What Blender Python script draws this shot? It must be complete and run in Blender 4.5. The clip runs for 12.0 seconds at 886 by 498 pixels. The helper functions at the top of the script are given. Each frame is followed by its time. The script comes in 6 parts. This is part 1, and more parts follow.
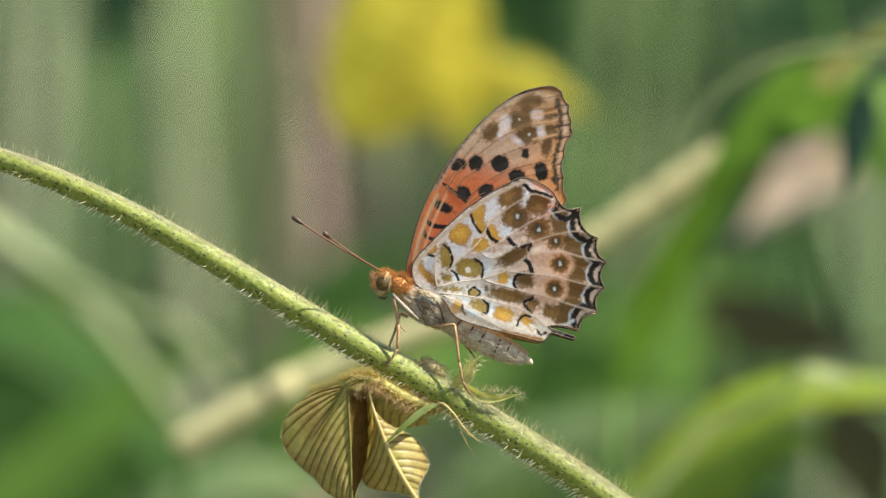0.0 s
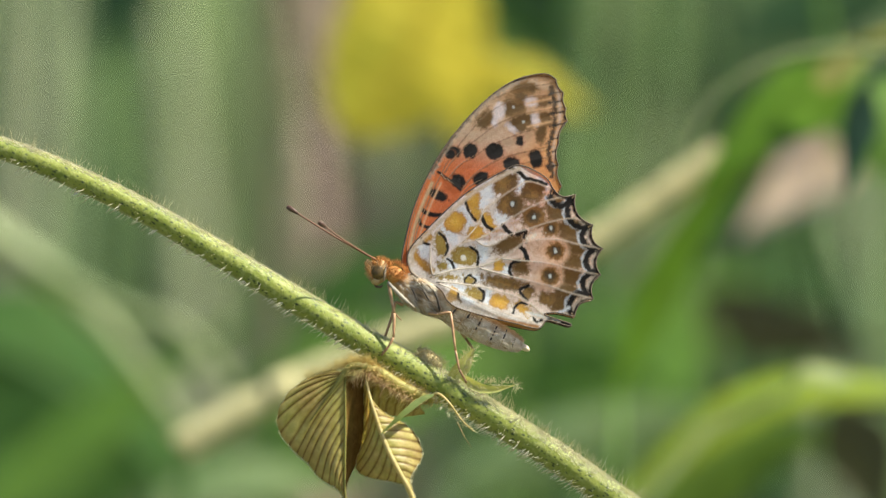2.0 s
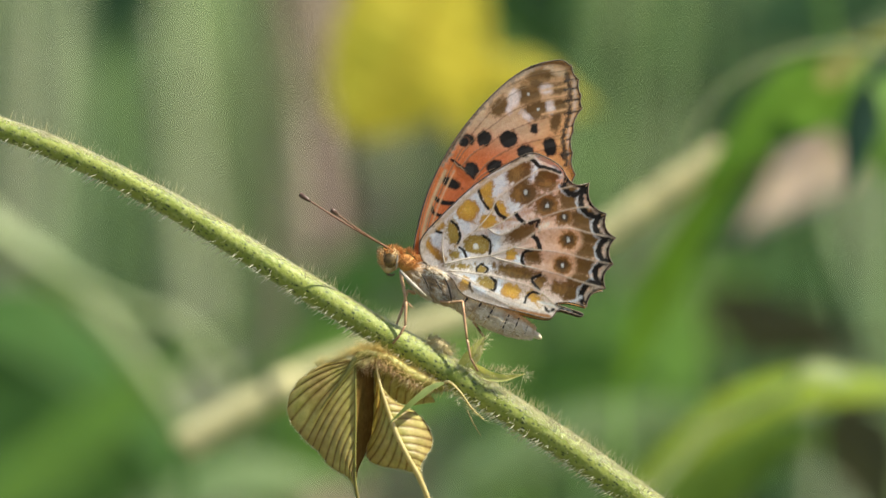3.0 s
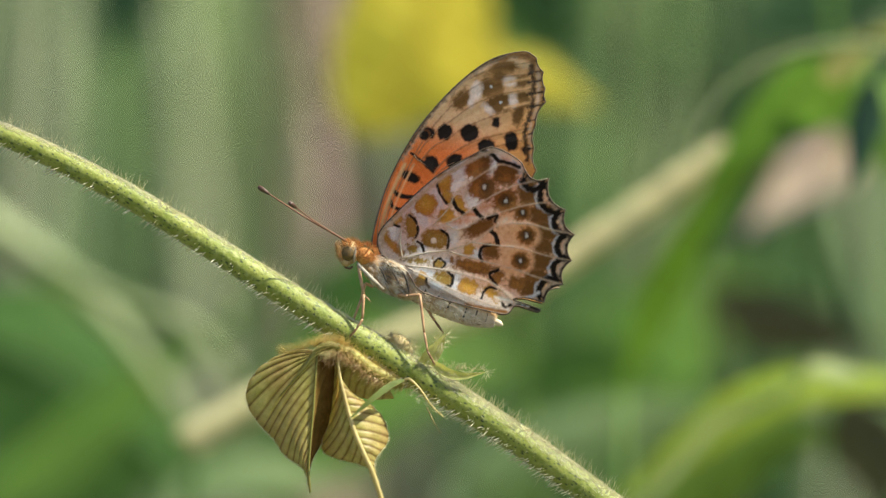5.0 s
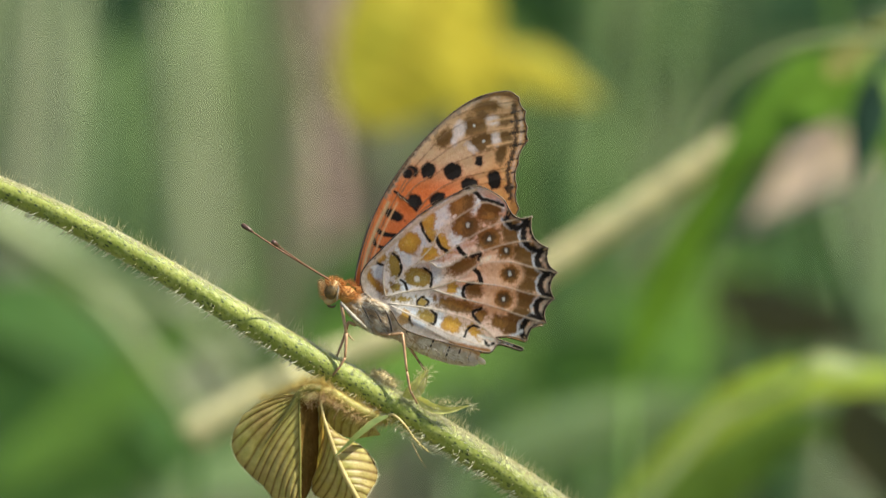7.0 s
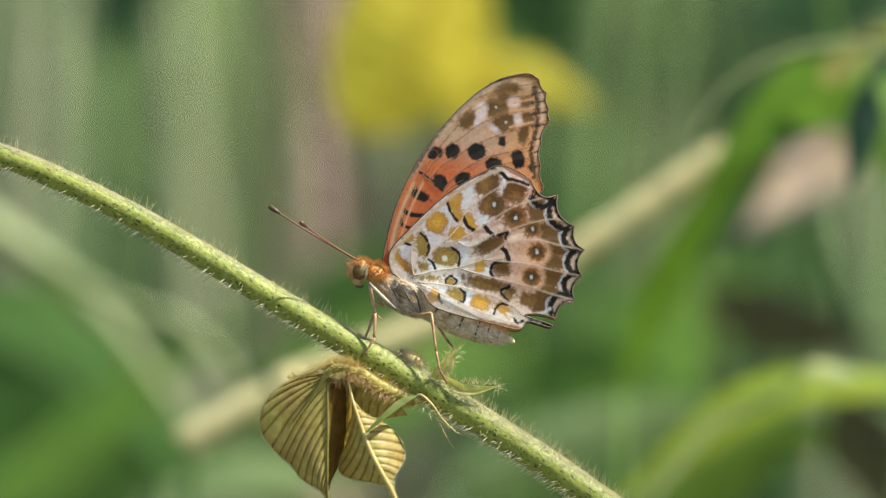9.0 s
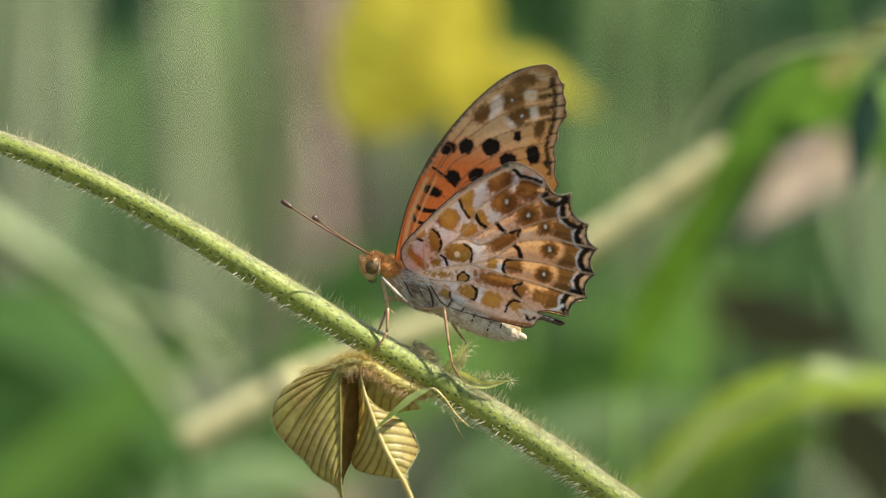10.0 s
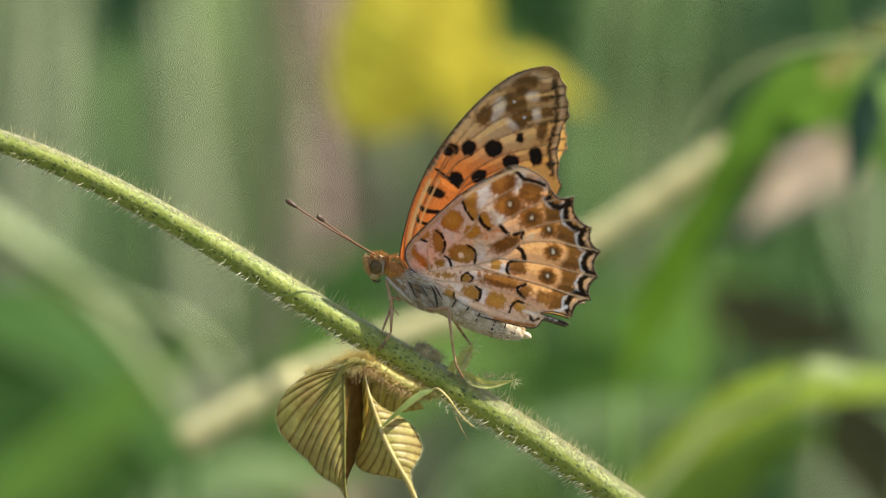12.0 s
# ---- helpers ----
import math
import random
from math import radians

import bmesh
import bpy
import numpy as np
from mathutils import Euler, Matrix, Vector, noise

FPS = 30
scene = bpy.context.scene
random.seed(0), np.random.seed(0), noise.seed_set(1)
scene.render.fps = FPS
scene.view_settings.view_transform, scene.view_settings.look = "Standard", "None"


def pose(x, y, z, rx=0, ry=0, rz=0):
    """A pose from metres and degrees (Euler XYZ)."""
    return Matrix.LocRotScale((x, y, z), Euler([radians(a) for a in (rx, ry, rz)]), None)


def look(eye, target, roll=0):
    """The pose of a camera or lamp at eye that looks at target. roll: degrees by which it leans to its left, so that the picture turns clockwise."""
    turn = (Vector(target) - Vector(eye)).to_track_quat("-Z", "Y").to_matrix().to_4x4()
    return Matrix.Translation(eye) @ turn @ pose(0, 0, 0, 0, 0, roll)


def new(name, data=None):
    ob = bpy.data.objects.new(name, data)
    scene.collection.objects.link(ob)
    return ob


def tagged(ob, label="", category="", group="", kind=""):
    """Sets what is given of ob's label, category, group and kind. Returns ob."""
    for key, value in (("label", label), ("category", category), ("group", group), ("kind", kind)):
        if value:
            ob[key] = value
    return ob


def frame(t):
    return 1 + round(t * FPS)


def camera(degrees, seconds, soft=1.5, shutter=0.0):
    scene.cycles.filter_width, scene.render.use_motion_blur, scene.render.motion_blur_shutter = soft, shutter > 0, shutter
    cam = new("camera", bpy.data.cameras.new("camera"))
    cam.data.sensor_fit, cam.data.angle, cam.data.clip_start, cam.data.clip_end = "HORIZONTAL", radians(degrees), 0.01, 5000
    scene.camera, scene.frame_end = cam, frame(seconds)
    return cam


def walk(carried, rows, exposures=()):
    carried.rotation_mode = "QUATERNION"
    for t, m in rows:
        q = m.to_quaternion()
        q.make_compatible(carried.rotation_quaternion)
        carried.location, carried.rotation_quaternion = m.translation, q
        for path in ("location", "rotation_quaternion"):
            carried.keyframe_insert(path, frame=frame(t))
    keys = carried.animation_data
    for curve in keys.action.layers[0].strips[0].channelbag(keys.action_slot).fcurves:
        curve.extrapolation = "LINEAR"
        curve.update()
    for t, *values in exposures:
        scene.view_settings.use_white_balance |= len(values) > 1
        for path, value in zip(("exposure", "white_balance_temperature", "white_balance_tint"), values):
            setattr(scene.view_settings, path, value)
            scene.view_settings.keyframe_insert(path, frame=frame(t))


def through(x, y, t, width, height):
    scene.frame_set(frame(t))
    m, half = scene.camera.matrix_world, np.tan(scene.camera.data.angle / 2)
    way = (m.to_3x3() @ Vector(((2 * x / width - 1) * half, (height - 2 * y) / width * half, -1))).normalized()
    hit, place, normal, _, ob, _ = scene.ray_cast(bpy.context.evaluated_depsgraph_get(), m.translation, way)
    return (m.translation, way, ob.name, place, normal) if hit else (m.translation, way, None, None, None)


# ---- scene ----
# One unit of the plan, U, is 0.086 mm: the plan's x runs right from 784, its y runs down from 441.
U = 8.6e-5
FOV = 15.0
DIST = 784 * U / math.tan(radians(FOV / 2))
EYE_Z = 0.62

cam = camera(FOV, 12.0, soft=1.2, shutter=0.4)
cam.data.dof.use_dof = True
cam.data.dof.focus_distance = DIST + 0.002
cam.data.dof.aperture_fstop = cam.data.lens / 16.0

# small turns of the hand-held lens: seconds, right shift and down shift of the view in plan units
DRIFT = [(0, 0, 0), (2, 1, 0), (2.5, 4, -2), (3, 4, -3), (5, 12, -8), (5.5, 13, -11), (6, 10, -12), (6.5, 17, -18),
         (7, 18, -19), (9, 9, -7), (9.5, 11, -9), (10, 11, -7), (10.5, 8, -6), (11, 9, -6), (11.5, 11, -7), (12, 9, -8)]
walk(cam, [(t, pose(0, -DIST, EYE_Z, 90 + math.degrees(math.atan(b * U / DIST)), 0, math.degrees(math.atan(a * U / DIST))))
           for t, a, b in DRIFT], exposures=[(0, 0.98), (12, 0.98)])

# ---- light ----
SUN_TO = Vector((0.61, -0.155, 0.775)).normalized()
sun = new("sun", bpy.data.lights.new("sun", "SUN"))
sun.data.energy, sun.data.angle, sun.data.color = 5.1, radians(0.5), (0.98, 0.96, 0.79)
sun.matrix_world = look(SUN_TO * 10, (0, 0, 0))
world = bpy.data.worlds.new("sky")
scene.world = world
world.use_nodes = True
sky = world.node_tree.nodes.new("ShaderNodeTexSky")
sky.sky_type, sky.sun_disc = "NISHITA", False
sky.sun_elevation = math.asin(SUN_TO.z)
sky.sun_rotation = math.atan2(SUN_TO.x, SUN_TO.y)
world.node_tree.links.new(sky.outputs[0], world.node_tree.nodes["Background"].inputs[0])
world.node_tree.nodes["Background"].inputs[1].default_value = 0.086


# ---- making of meshes ----
def plan(x, y, depth=0.0):
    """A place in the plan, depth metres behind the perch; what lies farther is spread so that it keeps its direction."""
    s = U * (DIST + depth) / DIST
    return Vector(((x - 784) * s, depth, EYE_Z + (441 - y) * s))


def link(name, mesh, material, parent=None, label="", smooth=True):
    ob = new(name, mesh)
    if material and not mesh.materials:
        mesh.materials.append(material)
    if smooth:
        mesh.polygons.foreach_set("use_smooth", [True] * len(mesh.polygons))
    if parent:
        ob.parent = parent
    return tagged(ob, label)


def mesh_of(name, verts, faces):
    me = bpy.data.meshes.new(name)
    me.from_pydata([tuple(v) for v in verts], [], faces)
    me.update()
    layer = me.color_attributes.new("ribs", "FLOAT_COLOR", "POINT")
    layer.data.foreach_set("color", np.ones(4 * len(verts)))
    return me


def part(name, bm, material, parent=None, label="", smooth=True):
    me = bpy.data.meshes.new(name)
    bm.to_mesh(me)
    bm.free()
    return link(name, me, material, parent, label, smooth)


def thing(name, label, category, at=(0, 0, 0), group="", kind=""):
    ob = new(name)
    ob.location = at
    ob.empty_display_size = 0.01
    return tagged(ob, label, category, group, kind)


def spline(points, steps):
    """A smooth line through the points (tuples of any length), steps pieces between each two."""
    p = [np.array(q, float) for q in points]
    p = [2 * p[0] - p[1]] + p + [2 * p[-1] - p[-2]]
    out = []
    for i in range(1, len(p) - 2):
        a, b, c, d = p[i - 1:i + 3]
        for k in range(steps):
            t = k / steps
            out.append(0.5 * (2 * b + (c - a) * t + (2 * a - 5 * b + 4 * c - d) * t * t + (3 * b - a - 3 * c + d) * t ** 3))
    out.append(p[-2])
    return out


def tube_data(path, radii, sides=10, verts=None, faces=None, flat=1.0):
    """A tube along path with a radius at each point; adds to verts and faces."""
    verts, faces = [] if verts is None else verts, [] if faces is None else faces
    path = [Vector(p) for p in path]
    side = None
    first = len(verts)
    for i, p in enumerate(path):
        along = (path[min(i + 1, len(path) - 1)] - path[max(i - 1, 0)]).normalized()
        if side is None:
            side = along.cross(Vector((0, 1, 0.01)))
            side = side.normalized() if side.length > 1e-4 else Vector((1, 0, 0))
        side = (side - along * side.dot(along)).normalized()
        up = along.cross(side)
        for k in range(sides):
            a = 2 * math.pi * k / sides
            verts.append(p + (math.cos(a) * side + math.sin(a) * up * flat) * float(radii[i]))
    for i in range(len(path) - 1):
        for k in range(sides):
            a, b = first + i * sides + k, first + i * sides + (k + 1) % sides
            faces.append((a, b, b + sides, a + sides))
    faces.append(tuple(first + k for k in reversed(range(sides))))
    faces.append(tuple(first + (len(path) - 1) * sides + k for k in range(sides)))
    return verts, faces


def tube(name, path, radii, material, parent=None, label="", sides=10, flat=1.0):
    v, f = tube_data(path, radii, sides, flat=flat)
    return link(name, mesh_of(name, v, f), material, parent, label)


def hair_data(roots, verts, faces):
    """Thin tapered hairs: (root, direction with length, width, droop) each, added to verts and faces."""
    for root, way, width, droop in roots:
        root, way = Vector(root), Vector(way)
        width = float(width)
        side = way.cross(Vector((0.2, 1, 0.1))).normalized() * width
        other = way.cross(side).normalized() * width
        n = len(verts)
        mid = root + way * 0.55 + droop * 0.3
        tip = root + way + droop
        for c, s in ((root, 1.0), (mid, 0.65)):
            verts.extend((c + side * s, c - side * 0.5 * s + other * 0.87 * s, c - side * 0.5 * s - other * 0.87 * s))
        verts.append(tip)
        for k in range(3):
            j = (k + 1) % 3
            faces.append((n + k, n + j, n + 3 + j, n + 3 + k))
            faces.append((n + 3 + k, n + 3 + j, n + 6))


# ---- materials ----
def nodes_of(name):
    mat = bpy.data.materials.new(name)
    mat.use_nodes = True
    tree = mat.node_tree
    return mat, tree, tree.nodes["Principled BSDF"], tree.nodes["Material Output"]


def node(tree, kind, **inputs):
    n = tree.nodes.new(kind)
    for key, value in inputs.items():
        n.inputs[key].default_value = value
    return n


def mixed(tree, a, b, factor, kind="MIX"):
    """A colour mix; a, b and factor are sockets or values."""
    n = tree.nodes.new("ShaderNodeMix")
    n.data_type, n.blend_type = "RGBA", kind
    for key, value in ((0, factor), (6, a), (7, b)):
        if isinstance(value, bpy.types.NodeSocket):
            tree.links.new(value, n.inputs[key])
        else:
            n.inputs[key].default_value = value if key == 0 else (*value, 1)[:4]
    return n.outputs[2]


def noise_mask(tree, scale, low, high, detail=4.0, distort=0.0):
    tex = node(tree, "ShaderNodeTexNoise", Scale=scale, Detail=detail, Distortion=distort)
    co = tree.nodes.new("ShaderNodeTexCoord")
    tree.links.new(co.outputs["Object"], tex.inputs["Vector"])
    ramp = node(tree, "ShaderNodeMapRange", **{"From Min": low, "From Max": high})
    tree.links.new(tex.outputs["Fac"], ramp.inputs["Value"])
    return ramp.outputs[0]


def bump_of(tree, height, strength, distance):
    b = node(tree, "ShaderNodeBump", Strength=strength, Distance=distance)
    tree.links.new(height, b.inputs["Height"])
    return b.outputs[0]


def plant(name, colour, second, through, rough=0.5, share=0.35, scale=300.0, attribute="", bump=0.00005, spec=0.4, fine=4.0):
    """A leaf or stalk: two colours in patches and a finer mottle, with light let through."""
    mat, tree, bsdf, out = nodes_of(name)
    c = mixed(tree, colour, second, noise_mask(tree, scale, 0.35, 0.65))
    c = mixed(tree, c, tuple(v * 0.72 for v in colour), noise_mask(tree, scale * fine, 0.5, 0.8))
    th = mixed(tree, through, tuple(v * 0.7 for v in through), noise_mask(tree, scale * 1.3, 0.35, 0.65))
    if attribute:
        at = tree.nodes.new("ShaderNodeAttribute")
        at.attribute_name = attribute
        c = mixed(tree, c, at.outputs["Color"], 1.0, "MULTIPLY")
        th = mixed(tree, th, at.outputs["Color"], 1.0, "MULTIPLY")
    tree.links.new(c, bsdf.inputs["Base Color"])
    bsdf.inputs["Roughness"].default_value = rough
    bsdf.inputs["Specular IOR Level"].default_value = spec
    normal = bump_of(tree, noise_mask(tree, scale * fine, 0.2, 0.8), 0.5, bump)
    tree.links.new(normal, bsdf.inputs["Normal"])
    if share > 0:
        tl = tree.nodes.new("ShaderNodeBsdfTranslucent")
        tree.links.new(th, tl.inputs["Color"])
        mx = node(tree, "ShaderNodeMixShader", Fac=share)
        tree.links.new(bsdf.outputs[0], mx.inputs[1])
        tree.links.new(tl.outputs[0], mx.inputs[2])
        tree.links.new(mx.outputs[0], out.inputs["Surface"])
    return mat


def stem_material():
    """Yellow-green skin with small dark dots at the feet of the hairs."""
    mat, tree, bsdf, out = nodes_of("hairy_green_stem")
    base = mixed(tree, (0.268, 0.288, 0.044), (0.183, 0.22, 0.02), noise_mask(tree, 260, 0.35, 0.65))
    base = mixed(tree, base, (0.34, 0.36, 0.105), noise_mask(tree, 1500, 0.48, 0.75))
    co = tree.nodes.new("ShaderNodeTexCoord")
    stretch = node(tree, "ShaderNodeMapping", Scale=(1.8, 1.0, 1.0), Rotation=(0, radians(31), 0))
    stretch.vector_type = "TEXTURE"
    tree.links.new(co.outputs["Object"], stretch.inputs["Vector"])
    for scale, size in ((1250, 0.27), (1800, 0.26), (2500, 0.22)):
        vor = node(tree, "ShaderNodeTexVoronoi", Scale=scale, Randomness=1.0)
        tree.links.new(stretch.outputs[0], vor.inputs["Vector"])
        dot = node(tree, "ShaderNodeMapRange", **{"From Min": size, "From Max": size * 0.45})
        tree.links.new(vor.outputs["Distance"], dot.inputs["Value"])
        base = mixed(tree, base, (0.035, 0.05, 0.012), dot.outputs[0])
    tree.links.new(base, bsdf.inputs["Base Color"])
    bsdf.inputs["Roughness"].default_value = 0.57
    bsdf.inputs["Specular IOR Level"].default_value = 0.5
    bsdf.inputs["Sheen Weight"].default_value = 0.6
    bsdf.inputs["Sheen Roughness"].default_value = 0.4
    bsdf.inputs["Sheen Tint"].default_value = (1.0, 0.95, 0.8, 1)
    bsdf.inputs["Subsurface Weight"].default_value = 0.1
    bsdf.inputs["Subsurface Radius"].default_value = (0.6, 1.0, 0.2)
    bsdf.inputs["Subsurface Scale"].default_value = 0.0012
    tree.links.new(bump_of(tree, noise_mask(tree, 1500, 0.2, 0.8), 0.6, 0.0001), bsdf.inputs["Normal"])
    return mat


def wing_material(name):
    """Scaled membrane: pigment of the seen side from 'scales', and what sunlight brings through from 'through_tint'."""
    mat, tree, bsdf, out = nodes_of(name)
    scales, through_tint = tree.nodes.new("ShaderNodeAttribute"), tree.nodes.new("ShaderNodeAttribute")
    scales.attribute_name, through_tint.attribute_name = "scales", "through_tint"
    grain = noise_mask(tree, 9000, 0.3, 0.7, 2.0)
    c = mixed(tree, scales.outputs["Color"], (0.62, 0.62, 0.62), grain, "SOFT_LIGHT")
    tree.links.new(c, bsdf.inputs["Base Color"])
    bsdf.inputs["Roughness"].default_value = 0.4
    bsdf.inputs["Specular IOR Level"].default_value = 0.16
    tree.links.new(bump_of(tree, grain, 0.8, 0.00005), bsdf.inputs["Normal"])
    tl = tree.nodes.new("ShaderNodeBsdfTranslucent")
    tree.links.new(through_tint.outputs["Color"], tl.inputs["Color"])
    mx = node(tree, "ShaderNodeMixShader", Fac=0.56)
    tree.links.new(bsdf.outputs[0], mx.inputs[1])
    tree.links.new(tl.outputs[0], mx.inputs[2])
    tree.links.new(mx.outputs[0], out.inputs["Surface"])
    return mat


def plain(name, colour, second=None, rough=0.5, scale=1200.0, metal=0.0, spec=0.4):
    mat, tree, bsdf, out = nodes_of(name)
    second = second or tuple(v * 0.7 for v in colour)
    c = mixed(tree, colour, second, noise_mask(tree, scale, 0.35, 0.65))
    tree.links.new(c, bsdf.inputs["Base Color"])
    bsdf.inputs["Roughness"].default_value, bsdf.inputs["Metallic"].default_value = rough, metal
    bsdf.inputs["Specular IOR Level"].default_value = spec
    tree.links.new(bump_of(tree, noise_mask(tree, scale * 3, 0.2, 0.8), 0.5, 0.00004), bsdf.inputs["Normal"])
    return mat


M_WING = wing_material("scaled_wing")
M_VEIN = plain("cream_vein", (0.62, 0.53, 0.44), (0.46, 0.37, 0.28), 0.5, spec=0.2)
M_VEIN_FORE = plain("tan_vein", (0.36, 0.23, 0.14), (0.22, 0.13, 0.075), 0.5, spec=0.2)
M_FUR_PALE = plain("whitish_fur", (0.78, 0.71, 0.60), (0.64, 0.54, 0.43), 0.7, 1500)
M_FUR_BROWN = plain("brown_fur", (0.20, 0.14, 0.09), (0.12, 0.085, 0.055), 0.7, 1500)
M_RIM = plain("dark_wing_rim", (0.045, 0.035, 0.03), (0.16, 0.11, 0.075), 0.6, 2500, spec=0.2)
M_STEM = stem_material()
M_HAIR = plant("pale_plant_hair", (0.74, 0.68, 0.46), (0.62, 0.55, 0.35), (0.8, 0.74, 0.45), 0.35, 0.5)
M_DOWN = plant("white_plant_down", (0.88, 0.84, 0.70), (0.80, 0.75, 0.58), (0.85, 0.8, 0.6), 0.4, 0.4)
M_GOLD_HAIR = plant("golden_plant_hair", (0.70, 0.59, 0.27), (0.60, 0.48, 0.19), (0.85, 0.7, 0.28), 0.35, 0.45)
M_RED_HAIR = plant("brown_plant_hair", (0.46, 0.26, 0.11), (0.55, 0.38, 0.18), (0.6, 0.36, 0.15), 0.4, 0.3)
M_YOUNG = plant("young_folded_leaf", (0.50, 0.39, 0.14), (0.35, 0.275, 0.075), (0.68, 0.46, 0.08), 0.42, 0.33, 700, "ribs", 0.0001)
M_PETIOLE = plant("ochre_petiole", (0.50, 0.45, 0.12), (0.40, 0.32, 0.09), (0.6, 0.54, 0.12), 0.5, 0.3, 500)
M_STIPULE_DARK = plant("green_stipule", (0.14, 0.18, 0.05), (0.10, 0.135, 0.035), (0.3, 0.34, 0.08), 0.6, 0.3, 600, spec=0.15)
M_SHOOT = plant("yellow_green_shoot", (0.60, 0.58, 0.22), (0.50, 0.50, 0.16), (0.6, 0.58, 0.12), 0.5, 0.4, 600)
# bronze young leaf, darkened: the fold's shade is part of the colour
M_FOLD_SHADE = plant("fold_shade_leaf", (0.36, 0.24, 0.085), (0.24, 0.155, 0.05), (0.45, 0.27, 0.06), 0.9, 0.3, 900, "ribs", 0.0001, 0.1)
M_OLIVE = plant("olive_stalk", (0.26, 0.24, 0.06), (0.20, 0.16, 0.035), (0.4, 0.34, 0.06), 0.5, 0.2, 500)
M_GOLD_RIB = plant("golden_midrib", (0.74, 0.60, 0.28), (0.60, 0.47, 0.19), (0.8, 0.62, 0.2), 0.45, 0.3, 500)
M_FUR_TAN = plain("tan_fur", (0.52, 0.35, 0.19), (0.40, 0.25, 0.12), 0.7, 1500)
M_BUD = plant("tan_bud", (0.64, 0.52, 0.30), (0.52, 0.38, 0.18), (0.5, 0.4, 0.2), 0.6, 0.2, 900)
M_FUR_GREY = plain("grey_cream_fur", (0.72, 0.60, 0.46), (0.54, 0.42, 0.30), 0.7, 1500)
M_FUR_ORANGE = plain("orange_fur", (0.64, 0.31, 0.09), (0.46, 0.19, 0.05), 0.6, 2000)
M_BODY = plain("cream_scaled_body", (0.60, 0.50, 0.38), (0.33, 0.22, 0.13), 0.6, 900)
M_EYE = plain("amber_eye", (0.15, 0.09, 0.03), (0.09, 0.055, 0.022), 0.4, 3000, spec=0.3)
M_FACE = plain("tan_face", (0.46, 0.33, 0.17), (0.36, 0.23, 0.10), 0.7, 2000)
M_SILVER_FUR = plain("silver_grey_fur", (0.44, 0.38, 0.32), (0.34, 0.29, 0.24), 0.7, 1800)
M_MARK = plain("grey_brown_scales", (0.04, 0.033, 0.03), (0.09, 0.07, 0.06), 0.7, 4000, spec=0.15)
M_LEG = plain("tan_leg", (0.50, 0.30, 0.165), (0.34, 0.18, 0.095), 0.4)
M_FOOT = plain("brown_foot", (0.26, 0.14, 0.07), (0.16, 0.08, 0.04), 0.4)
M_ANTENNA = plain("red_brown_antenna", (0.24, 0.10, 0.055), (0.15, 0.07, 0.04), 0.4, 3000)
M_CLUB = plain("dark_antenna_club", (0.10, 0.05, 0.035), None, 0.4)


# ---- butterfly ----
HINGE = np.array([757.0, 478.0])
AXIS = Vector((0.883, 0, -0.469)).normalized()
SPREAD = 1 / math.cos(radians(12))


def flat_pt(x, y):
    """Plan to the butterfly's own x and z, in plan units."""
    return (x - HINGE[0], HINGE[1] - y)


def wing_xz(p):
    """The same on a wing laid flat: at rest the wings lean back by 12 degrees, so the span is longer than it looks, and its tips are farther off."""
    a, n = np.array([0.883, -0.469]), np.array([0.469, 0.883])
    p = np.asarray(p, float)
    one = p.ndim == 1
    p = np.atleast_2d(p)
    centre = np.array([784.0, 441.0])
    reach = np.maximum(((p - HINGE) * (1, -1)) @ n, 0)
    p = centre + (p - centre) * (1 + reach * math.tan(radians(12)) * U / DIST)[:, None]
    q = (p - HINGE) * (1, -1)
    out = np.outer(q @ a, a) + SPREAD * np.outer(q @ n, n)
    return out[0] if one else out


def scallops(tips, depth, steps=10):
    """A margin that runs from tip to tip and is drawn in between them."""
    out = []
    for (ax, ay), (bx, by) in zip(tips[:-1], tips[1:]):
        dx, dy = bx - ax, by - ay
        for k in range(steps):
            t = k / steps
            s = depth * math.sin(math.pi * t) ** 0.8
            out.append((ax + dx * t - dy * s, ay + dy * t + dx * s))
    out.append(tips[-1])
    return out


